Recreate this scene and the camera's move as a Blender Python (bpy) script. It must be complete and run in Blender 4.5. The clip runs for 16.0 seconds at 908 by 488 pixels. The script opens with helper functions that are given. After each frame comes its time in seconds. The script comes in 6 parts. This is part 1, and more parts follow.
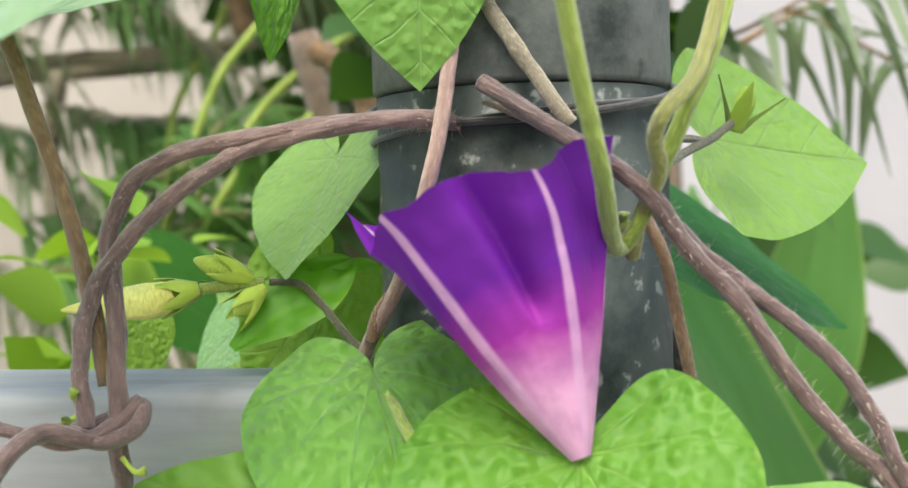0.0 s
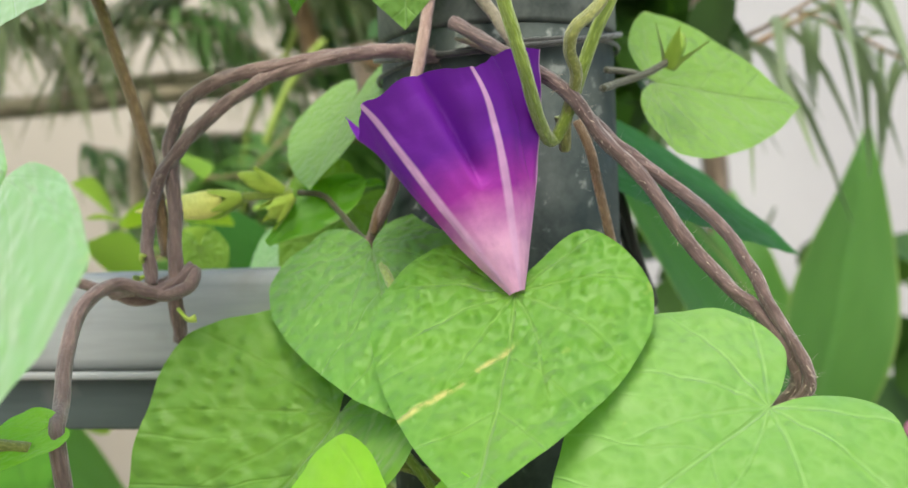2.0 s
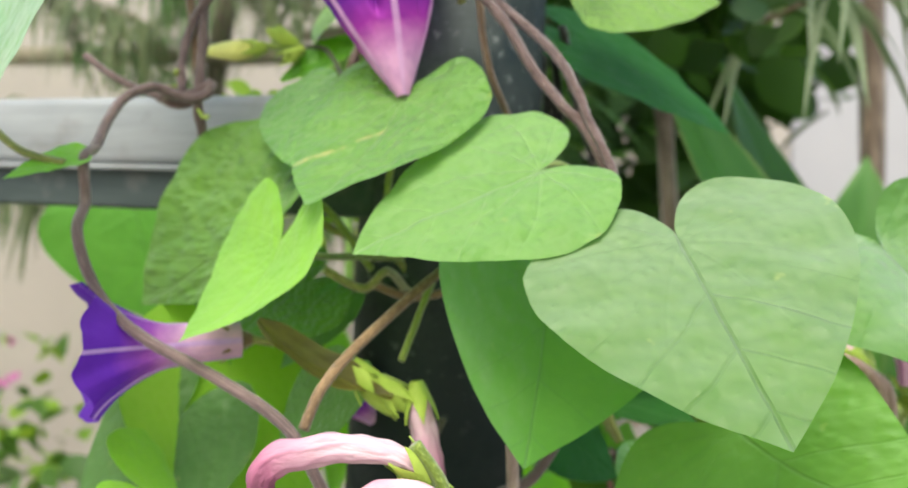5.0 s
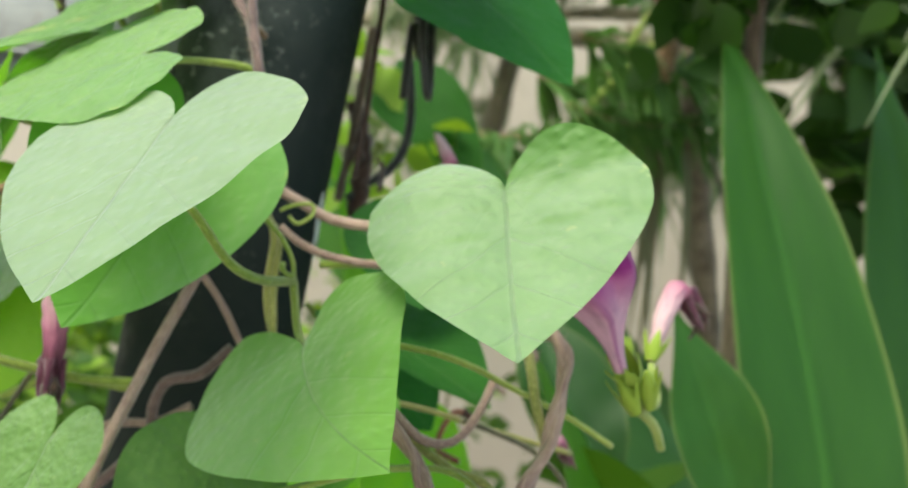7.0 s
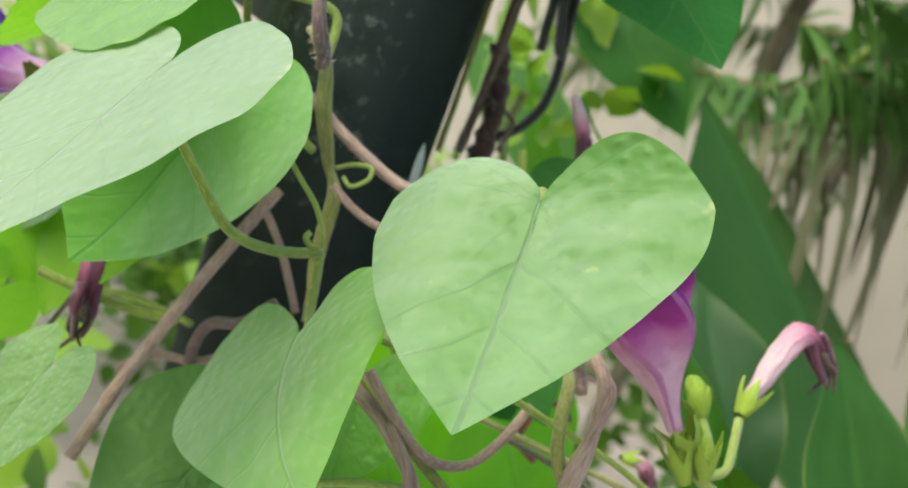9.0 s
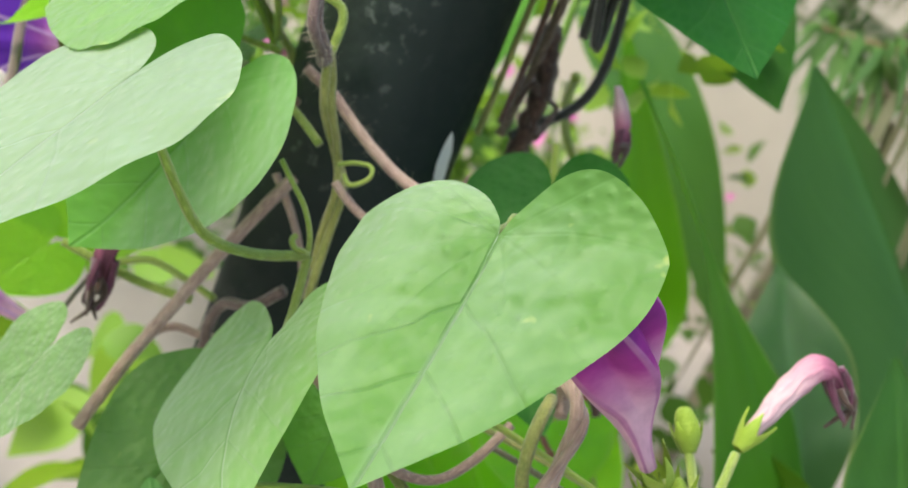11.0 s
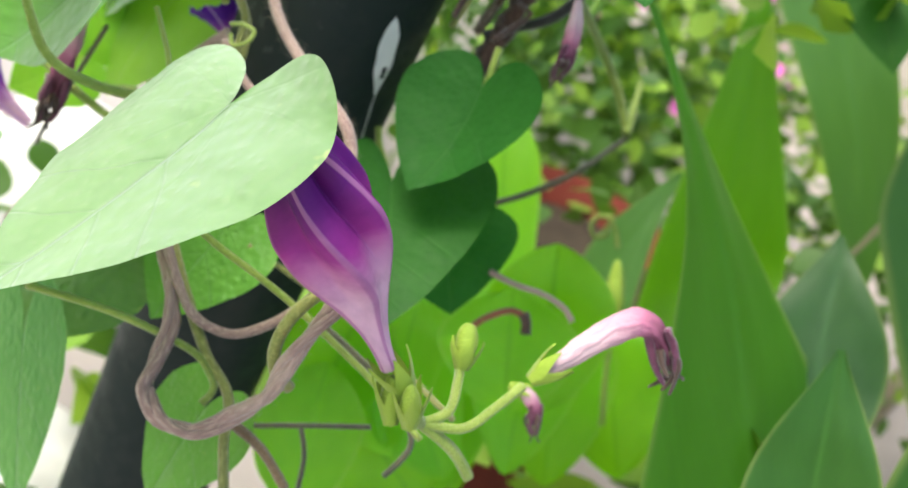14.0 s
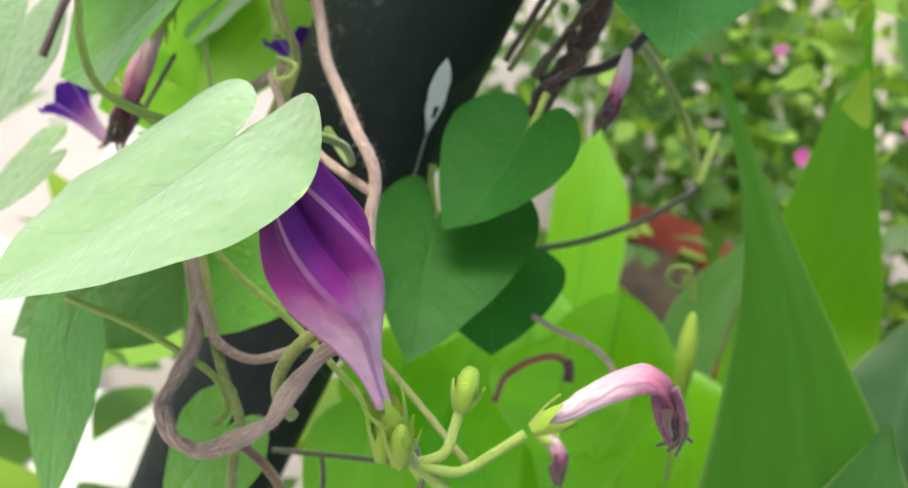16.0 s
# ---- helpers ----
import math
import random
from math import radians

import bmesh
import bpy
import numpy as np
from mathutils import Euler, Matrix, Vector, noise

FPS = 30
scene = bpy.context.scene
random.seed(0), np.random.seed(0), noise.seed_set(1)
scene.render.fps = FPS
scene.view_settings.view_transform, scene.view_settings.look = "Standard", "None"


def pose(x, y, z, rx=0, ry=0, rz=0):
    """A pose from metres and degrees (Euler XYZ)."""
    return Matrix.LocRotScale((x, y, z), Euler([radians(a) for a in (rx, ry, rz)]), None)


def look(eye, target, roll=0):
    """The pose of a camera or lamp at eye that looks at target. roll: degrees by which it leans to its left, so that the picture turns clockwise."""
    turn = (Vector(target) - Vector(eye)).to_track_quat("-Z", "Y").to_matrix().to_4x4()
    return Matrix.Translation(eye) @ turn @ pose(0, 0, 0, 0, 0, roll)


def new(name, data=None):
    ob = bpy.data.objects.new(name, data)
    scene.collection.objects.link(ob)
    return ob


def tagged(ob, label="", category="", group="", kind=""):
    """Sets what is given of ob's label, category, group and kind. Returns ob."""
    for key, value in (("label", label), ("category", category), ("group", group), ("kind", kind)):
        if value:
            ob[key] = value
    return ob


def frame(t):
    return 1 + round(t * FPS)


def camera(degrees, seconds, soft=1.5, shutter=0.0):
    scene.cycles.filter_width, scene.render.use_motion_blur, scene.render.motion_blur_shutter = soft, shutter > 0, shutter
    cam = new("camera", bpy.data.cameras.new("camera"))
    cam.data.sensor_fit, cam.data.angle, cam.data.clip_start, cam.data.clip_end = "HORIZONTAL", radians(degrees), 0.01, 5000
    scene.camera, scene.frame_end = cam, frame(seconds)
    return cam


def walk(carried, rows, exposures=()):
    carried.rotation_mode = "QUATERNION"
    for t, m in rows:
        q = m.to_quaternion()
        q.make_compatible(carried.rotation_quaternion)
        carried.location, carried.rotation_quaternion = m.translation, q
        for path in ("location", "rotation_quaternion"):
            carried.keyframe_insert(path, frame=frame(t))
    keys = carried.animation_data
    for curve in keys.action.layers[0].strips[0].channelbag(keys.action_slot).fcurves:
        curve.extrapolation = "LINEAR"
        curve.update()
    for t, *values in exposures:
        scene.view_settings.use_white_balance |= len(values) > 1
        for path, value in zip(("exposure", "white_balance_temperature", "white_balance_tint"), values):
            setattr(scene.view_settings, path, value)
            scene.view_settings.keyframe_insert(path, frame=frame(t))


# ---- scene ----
cam = camera(44.64, 16.0)

PATH = [
    (0, (-0.0345, -0.1984, 0.8841), (0.0506, 0.0890, 0.8718), -1.69),
    (0.5, (-0.0295, -0.2059, 0.8760), (0.0497, 0.0831, 0.8621), -1.98),
    (1, (-0.0247, -0.2299, 0.8639), (0.0493, 0.0607, 0.8554), -2.04),
    (1.5, (-0.0317, -0.2422, 0.8600), (0.0377, 0.0497, 0.8561), -1.87),
    (2, (-0.0290, -0.2569, 0.8547), (0.0352, 0.0362, 0.8546), -1.94),
    (2.2, (-0.0242, -0.2599, 0.8525), (0.0349, 0.0342, 0.8544), -1.90),
    (2.5, (-0.0243, -0.2679, 0.8524), (0.0262, 0.0278, 0.8535), -1.57),
    (2.6, (-0.0199, -0.2714, 0.8502), (0.0239, 0.0254, 0.8532), -1.35),
    (3, (-0.0072, -0.2845, 0.8404), (0.0309, 0.0130, 0.8433), -1.26),
    (3.2, (-0.0043, -0.2927, 0.8404), (0.0331, 0.0050, 0.8421), -0.92),
    (5.3, (0.0794, -0.3631, 0.8030), (0.0531, -0.0642, 0.8009), 4.94),
    (5.5, (0.1102, -0.3686, 0.8048), (0.0584, -0.0731, 0.7992), 6.59),
    (6, (0.1914, -0.3587, 0.8056), (0.0950, -0.0749, 0.7922), 10.28),
    (6.2, (0.2158, -0.3514, 0.8059), (0.1122, -0.0701, 0.7933), 10.42),
    (6.5, (0.2573, -0.3307, 0.8031), (0.1418, -0.0544, 0.7849), 11.31),
    (6.6, (0.2595, -0.3224, 0.8047), (0.1469, -0.0450, 0.7855), 11.54),
    (7, (0.2621, -0.3044, 0.8063), (0.1426, -0.0295, 0.7924), 12.30),
    (7.5, (0.2533, -0.2714, 0.7939), (0.1259, -0.0004, 0.7764), 15.95),
    (8, (0.2827, -0.2356, 0.8270), (0.1287, 0.0194, 0.7914), 17.83),
    (8.5, (0.2705, -0.2387, 0.8320), (0.1064, 0.0066, 0.7779), 19.40),
    (9, (0.2835, -0.2381, 0.8429), (0.1095, -0.0020, 0.7798), 20.77),
    (9.5, (0.2724, -0.2405, 0.8464), (0.0971, -0.0058, 0.7815), 20.77),
    (9.6, (0.2733, -0.2398, 0.8463), (0.0954, -0.0066, 0.7834), 20.52),
    (11.9, (0.3131, -0.1826, 0.8919), (0.1154, 0.0085, 0.7719), 23.76),
    (12, (0.3145, -0.1801, 0.8903), (0.1154, 0.0095, 0.7701), 23.70),
    (12.5, (0.3123, -0.1547, 0.9002), (0.1129, 0.0263, 0.7681), 24.84),
    (13, (0.3175, -0.1334, 0.9073), (0.1169, 0.0383, 0.7650), 25.51),
    (13.5, (0.3350, -0.1264, 0.9178), (0.1274, 0.0300, 0.7679), 26.82),
    (14, (0.3506, -0.1150, 0.9212), (0.1375, 0.0301, 0.7678), 29.48),
    (14.5, (0.3632, -0.1017, 0.9308), (0.1451, 0.0305, 0.7728), 29.63),
    (15, (0.3611, -0.0954, 0.9313), (0.1389, 0.0288, 0.7726), 29.01),
    (15.5, (0.3585, -0.0911, 0.9352), (0.1337, 0.0245, 0.7736), 29.19),
    (16, (0.3567, -0.0877, 0.9365), (0.1295, 0.0210, 0.7736), 28.69),
]
walk(cam, [(t, look(eye, target, roll)) for t, eye, target, roll in PATH],
     exposures=[(0, 1.13, 6750, 6), (1.5, 1.0, 6850, 3), (3, 0.93, 6850, 2), (5.5, 0.96, 6700, 4), (6.5, 0.84, 6950, -3), (8, 0.90, 7000, -3), (9, 0.87, 6850, -1), (9.6, 0.86, 6700, 1), (12, 1.06, 6800, 2), (12.6, 0.95, 6800, 0), (13.1, 0.99, 6800, 0), (14, 1.27, 6700, 4), (16, 1.19, 6750, 3)])

cam.data.dof.use_dof = True
cam.data.dof.focus_distance = 0.205
cam.data.dof.aperture_fstop = 20.0

# ---- light ----
world = bpy.data.worlds.new("world")
scene.world = world
world.use_nodes = True
wn = world.node_tree
sky = wn.nodes.new("ShaderNodeTexSky")
sky.sky_type = "NISHITA"
sky.sun_disc = False
sky.sun_elevation, sky.sun_rotation = radians(58), radians(200)
sky.air_density, sky.dust_density, sky.ozone_density = 1.6, 4.0, 1.0
wn.nodes["Background"].inputs["Strength"].default_value = 0.15
wn.links.new(sky.outputs[0], wn.nodes["Background"].inputs["Color"])
sun = new("sun", bpy.data.lights.new("sun", "SUN"))
sun.data.energy, sun.data.angle, sun.data.color = 1.5, radians(30), (1.0, 0.97, 0.92)
sun.matrix_world = look((-0.9, -1.6, 3.4), (0, 0, 0))

# ---- materials ----


class Graph:
    """A small helper to write node trees."""

    def __init__(self, name):
        self.mat = bpy.data.materials.new(name)
        self.mat.use_nodes = True
        self.t = self.mat.node_tree
        self.t.nodes.clear()

    def n(self, kind, **put):
        node = self.t.nodes.new(kind)
        for key, value in put.items():
            if key in node.inputs:
                if hasattr(value, "is_output"):
                    self.t.links.new(value, node.inputs[key])
                else:
                    node.inputs[key].default_value = value
        return node

    def math(self, op, a, b=0.0, c=0.0):
        node = self.t.nodes.new("ShaderNodeMath")
        node.operation = op
        for i, v in enumerate((a, b, c)):
            if hasattr(v, "is_output"):
                self.t.links.new(v, node.inputs[i])
            else:
                node.inputs[i].default_value = v
        return node.outputs[0]

    def mix(self, fac, a, b):
        node = self.t.nodes.new("ShaderNodeMix")
        node.data_type = "RGBA"
        for i, v in ((0, fac), (6, a), (7, b)):
            if hasattr(v, "is_output"):
                self.t.links.new(v, node.inputs[i])
            else:
                node.inputs[i].default_value = (*v, 1.0) if isinstance(v, tuple) and len(v) == 3 else v
        return node.outputs[2]

    def noise(self, scale, detail=4.0, vector=None, rough=0.55):
        node = self.n("ShaderNodeTexNoise", Scale=scale, Detail=detail, Roughness=rough)
        self.t.links.new(vector if vector else self.coord(), node.inputs["Vector"])
        return node.outputs["Fac"]

    def coord(self):
        return self.t.nodes.new("ShaderNodeTexCoord").outputs["Object"]

    def random(self):
        return self.t.nodes.new("ShaderNodeObjectInfo").outputs["Random"]

    def span(self, v, a, b, lo=0.0, hi=1.0):
        node = self.n("ShaderNodeMapRange")
        for i, x in enumerate((v, a, b, lo, hi)):
            if hasattr(x, "is_output"):
                self.t.links.new(x, node.inputs[i])
            else:
                node.inputs[i].default_value = x
        return node.outputs[0]

    def bump(self, height, strength, dist):
        node = self.n("ShaderNodeBump", Height=height, Strength=strength, Distance=dist)
        return node.outputs[0]

    def out(self, color, rough=0.6, metal=0.0, normal=None, spec=0.5, thin=0.0, thin_color=None, fuzz=0.0, down=0.0):
        p = self.n("ShaderNodeBsdfPrincipled")
        p.inputs["Sheen Weight"].default_value, p.inputs["Sheen Roughness"].default_value = fuzz, 0.50
        for key, value in (("Base Color", color), ("Roughness", rough), ("Metallic", metal), ("Specular IOR Level", spec), ("Normal", normal)):
            if value is None:
                continue
            if hasattr(value, "is_output"):
                self.t.links.new(value, p.inputs[key])
            else:
                p.inputs[key].default_value = (*value, 1.0) if isinstance(value, tuple) else value
        shader = p.outputs[0]
        if thin:
            tr = self.n("ShaderNodeBsdfTranslucent")
            self.t.links.new(thin_color, tr.inputs["Color"])
            m = self.n("ShaderNodeMixShader")
            m.inputs[0].default_value = thin
            self.t.links.new(shader, m.inputs[1])
            self.t.links.new(tr.outputs[0], m.inputs[2])
            shader = m.outputs[0]
        if down:
            # fine pale hairs: a broad soft gloss towards grazing views
            lw = self.n("ShaderNodeLayerWeight", Blend=0.5)
            fac = self.span(lw.outputs["Facing"], 0.20, 0.62, 0.0, down)
            gl = self.n("ShaderNodeBsdfGlossy", Roughness=0.62, Color=(0.96, 0.98, 0.97, 1.0))
            m2 = self.n("ShaderNodeMixShader")
            self.t.links.new(fac, m2.inputs[0])
            self.t.links.new(shader, m2.inputs[1])
            self.t.links.new(gl.outputs[0], m2.inputs[2])
            shader = m2.outputs[0]
        o = self.n("ShaderNodeOutputMaterial")
        self.t.links.new(shader, o.inputs[0])
        return self.mat


def heart_leaf_material(name, low, high, vein, through_color, pucker=1.0, blemish=0.0, fuzz=0.2, down=0.04, relief=1.0, fan_part=1.0, lines=0.36, specks=0.5, gloss=0.45):
    """Leaf blade: palmate and pinnate veins from the leaf's own coordinates, fine net, blotches."""
    g = Graph(name)
    uv = g.n("ShaderNodeUVMap").outputs[0]
    sep = g.n("ShaderNodeSeparateXYZ")
    g.t.links.new(uv, sep.inputs[0])
    wob = g.math("MULTIPLY", g.math("SUBTRACT", g.noise(3.0, 2.0, uv), 0.5), 0.10)
    x = g.math("ADD", g.math("SUBTRACT", sep.outputs[0], 0.5), g.math("MULTIPLY", wob, 0.35))
    y = g.math("SUBTRACT", 0.72, sep.outputs[1])  # 0 at the stalk, grows to the tip
    ax = g.math("ABSOLUTE", x)
    rad = g.math("SQRT", g.math("ADD", g.math("MULTIPLY", x, x), g.math("MULTIPLY", y, y)))
    ang = g.math("ARCTAN2", ax, y)
    ang = g.math("ADD", g.math("ADD", ang, g.math("MULTIPLY", rad, 0.75)), g.math("MULTIPLY", wob, 1.6))
    # main veins that fan out of the stalk
    spread = g.math("ABSOLUTE", g.math("SUBTRACT", g.math("FRACT", g.math("ADD", g.math("DIVIDE", ang, 0.62), 0.5)), 0.5))
    fan = g.span(g.math("MULTIPLY", g.math("MULTIPLY", spread, 0.62), rad), 0.001, 0.006, 0.9, 0.0)
    mid = g.span(ax, 0.001, 0.006, 1.0, 0.0)
    # side veins that leave the midrib
    side = g.math("FRACT", g.math("ADD", g.math("DIVIDE", g.math("ADD", g.math("SUBTRACT", y, g.math("MULTIPLY", ax, 0.85)), wob), 0.135), 0.5))
    side = g.math("ABSOLUTE", g.math("SUBTRACT", side, 0.5))
    side = g.span(side, 0.0, 0.05, 0.5, 0.0)
    side = g.math("MULTIPLY", side, g.span(g.math("SUBTRACT", y, g.math("MULTIPLY", ax, 0.6)), 0.02, 0.12, 0.0, 1.0))
    fan = g.math("MULTIPLY", fan, g.span(rad, 0.08, 0.36, 0.85 * fan_part, 0.08 * fan_part))
    veins = g.math("MAXIMUM", g.math("MAXIMUM", fan, mid), side)
    net = g.n("ShaderNodeTexVoronoi", Scale=34.0)
    net.feature = "DISTANCE_TO_EDGE"
    bent = g.n("ShaderNodeVectorMath")
    g.t.links.new(uv, bent.inputs[0])
    jig = g.n("ShaderNodeTexNoise", Scale=11.0, Detail=3.0)
    g.t.links.new(uv, jig.inputs["Vector"])
    soft = g.n("ShaderNodeVectorMath")
    soft.operation = "SCALE"
    soft.inputs["Scale"].default_value = 0.014
    g.t.links.new(jig.outputs["Color"], soft.inputs[0])
    g.t.links.new(soft.outputs[0], bent.inputs[1])
    g.t.links.new(bent.outputs[0], net.inputs["Vector"])
    fine = g.span(net.outputs["Distance"], 0.0, 0.22, 1.0, 0.0)
    dome = g.n("ShaderNodeTexVoronoi", Scale=34.0, Smoothness=0.45)
    dome.feature = "SMOOTH_F1"
    g.t.links.new(bent.outputs[0], dome.inputs["Vector"])
    rise = g.math("MULTIPLY", g.math("SUBTRACT", 0.6, dome.outputs["Distance"]), g.span(g.noise(3.2, 2.0, uv), 0.35, 0.6, 0.55, 1.0))
    swell = g.math("ADD", g.math("MULTIPLY", g.noise(6.0, 1.0, uv), 0.35), g.math("MULTIPLY", rise, 0.95 * pucker))
    patch = g.noise(4.0, 5.0, uv)
    color = g.mix(g.span(patch, 0.3, 0.7), low, high)
    color = g.mix(g.math("MULTIPLY", fine, 0.13), color, vein)
    color = g.mix(g.math("MULTIPLY", veins, lines), color, vein)
    hsv = g.n("ShaderNodeHueSaturation", Color=color)
    g.t.links.new(g.span(g.random(), 0.0, 1.0, 0.488, 0.512), hsv.inputs["Hue"])
    g.t.links.new(g.span(g.random(), 0.0, 1.0, 0.88, 1.1), hsv.inputs["Value"])
    color = hsv.outputs[0]
    color = g.mix(g.span(g.noise(13.0, 4.0, uv), 0.42, 0.72, 0.0, 0.22), color, high)
    spots = g.span(g.noise(9.0, 3.0, uv), 0.68, 0.76, 0.0, specks)
    color = g.mix(spots, color, (0.55, 0.58, 0.16))
    if blemish:
        # a dry yellow track that an insect left beside the midrib
        lane = g.math("ABSOLUTE", g.math("ADD", g.math("ADD", x, g.math("MULTIPLY", g.math("SUBTRACT", y, 0.13), 1.05)), g.math("MULTIPLY", wob, 0.8)))
        lane = g.span(lane, 0.003, 0.014, 1.0, 0.0)
        lane = g.math("MULTIPLY", lane, g.math("MULTIPLY", g.span(y, 0.10, 0.14), g.span(y, 0.30, 0.34, 1.0, 0.0)))
        lane = g.math("MULTIPLY", lane, g.span(g.noise(17.0, 5.0, uv, 0.7), 0.42, 0.56))
        color = g.mix(g.math("MULTIPLY", lane, blemish), color, (0.55, 0.47, 0.16))
    height = g.math("ADD", g.math("MULTIPLY", veins, -0.30), g.math("MULTIPLY", swell, 1.1))
    thin = g.mix(g.math("MULTIPLY", veins, 0.5), through_color, tuple(0.6 * c for c in through_color))
    return g.out(color, rough=g.span(g.noise(20.0, 3.0, uv), 0.3, 0.7, 0.45, 0.62), normal=g.bump(height, min(1.0, 0.75 * relief), 0.0026 * relief), spec=gloss, thin=0.32, thin_color=thin, fuzz=min(1.0, fuzz), down=down)


def strap_leaf_material(name, low, high, through_color, thin_part=0.36):
    """Long leaf with a midrib and fine parallel veins that run to the edge."""
    g = Graph(name)
    uv = g.n("ShaderNodeUVMap").outputs[0]
    sep = g.n("ShaderNodeSeparateXYZ")
    g.t.links.new(uv, sep.inputs[0])
    ax = g.math("ABSOLUTE", g.math("SUBTRACT", sep.outputs[0], 0.5))
    lines = g.noise(1.0, 3.0, g.n("ShaderNodeCombineXYZ", X=g.math("MULTIPLY", g.math("SUBTRACT", sep.outputs[1], g.math("MULTIPLY", ax, 0.75)), 42.0), Y=g.math("MULTIPLY", ax, 3.0), Z=0.0).outputs[0])
    mid = g.span(ax, 0.008, 0.035, 1.0, 0.0)
    color = g.mix(g.span(g.noise(5.0, 4.0, uv), 0.3, 0.7), low, high)
    color = g.mix(g.math("MULTIPLY", g.span(lines, 0.45, 0.7), 0.16), color, tuple(min(1, 1.7 * c) for c in high))
    color = g.mix(g.math("MULTIPLY", mid, 0.5), color, tuple(min(1, 1.9 * c) for c in high))
    edge = g.span(ax, 0.462, 0.495)
    color = g.mix(g.math("MULTIPLY", edge, 0.35), color, (0.45, 0.50, 0.16))
    hsv = g.n("ShaderNodeHueSaturation", Color=color)
    g.t.links.new(g.span(g.random(), 0.0, 1.0, 0.8, 1.15), hsv.inputs["Value"])
    thin = g.mix(mid, through_color, tuple(0.5 * c for c in through_color))
    return g.out(hsv.outputs[0], rough=0.42, normal=g.bump(lines, 0.25, 0.0008), spec=0.45, thin=thin_part, thin_color=thin)


def island_leaf_material(name, low, high, through_color, rough=0.5):
    g = Graph(name)
    rnd = g.t.nodes.new("ShaderNodeNewGeometry").outputs["Random Per Island"]
    color = g.mix(rnd, low, high)
    color = g.mix(g.math("MULTIPLY", g.noise(60.0, 3.0), 0.35), color, tuple(0.6 * c for c in low))
    thin = g.mix(rnd, tuple(0.7 * c for c in through_color), through_color)
    return g.out(color, rough=rough, spec=0.4, thin=0.35, thin_color=thin)


def stem_material(name, low, high, scale=160.0, rough=0.6, fuzz=0.35):
    """Bark or skin of a stem: fibres that run along it, blotches and a fine down."""
    g = Graph(name)
    uv = g.n("ShaderNodeUVMap").outputs[0]
    mp = g.n("ShaderNodeMapping")
    g.t.links.new(uv, mp.inputs[0])
    mp.inputs["Scale"].default_value = (9.0, 22.0, 1.0)
    mp.inputs["Rotation"].default_value = (0.0, 0.0, 0.45)
    fibre = g.noise(1.6, 4.0, mp.outputs[0])
    k = g.span(g.noise(scale, 4.0), 0.3, 0.7)
    color = g.mix(k, low, high)
    color = g.mix(g.span(g.noise(scale * 0.12, 2.0), 0.42, 0.62), color, tuple(0.75 * c for c in low))
    color = g.mix(g.span(fibre, 0.5, 0.7, 0.0, 0.2 + fuzz), color, tuple(min(1.0, 1.35 * c + 0.02) for c in high))
    color = g.mix(g.span(fibre, 0.46, 0.3, 0.0, 0.15 + fuzz), color, tuple(0.5 * c for c in low))
    height = g.math("ADD", fibre, g.math("MULTIPLY", g.noise(scale * 5, 3.0), 0.5))
    return g.out(color, rough=rough, normal=g.bump(height, 0.7, 0.0007), spec=0.3, fuzz=fuzz)


def petal_material(name, phase, throat, middle, outer, band, width=1.0, late=0.0, rim=0.045):
    """Funnel flower: pale throat, coloured limb, five pale bands. u runs round, v from the base to the rim."""
    g = Graph(name)
    uv = g.n("ShaderNodeUVMap").outputs[0]
    sep = g.n("ShaderNodeSeparateXYZ")
    g.t.links.new(uv, sep.inputs[0])
    u, v = sep.outputs[0], sep.outputs[1]
    wob = g.math("MULTIPLY", g.math("SUBTRACT", g.noise(7.0, 3.0, uv), 0.5), 0.10)
    s = g.math("ADD", v, wob)
    color = g.mix(g.span(s, 0.20 + late, 0.46 + late), throat, middle)
    color = g.mix(g.span(s, 0.40 + late, 0.66 + late), color, outer)
    k = g.math("ABSOLUTE", g.math("SUBTRACT", g.math("FRACT", g.math("ADD", g.math("MULTIPLY", u, 5.0), phase)), 0.5))
    wide = g.math("ADD", g.span(v, 0.15, 0.6, 0.24 * width, 2.2 * rim * width), g.span(v, 0.6, 1.0, 0.0, -1.2 * rim * width))
    core = g.span(g.math("DIVIDE", k, wide), 0.55, 1.05, 1.0, 0.0)
    color = g.mix(g.math("MULTIPLY", core, g.span(v, 0.1, 1.0, 0.85, 0.8)), color, band)
    color = g.mix(g.math("MULTIPLY", g.span(g.noise(7.0, 4.0, uv), 0.4, 0.75), 0.3), color, tuple(0.6 * c for c in outer))
    return g.out(color, rough=0.62, normal=g.bump(g.noise(14.0, 4.0, uv), 0.25, 0.0012), spec=0.3, thin=0.30, thin_color=color)


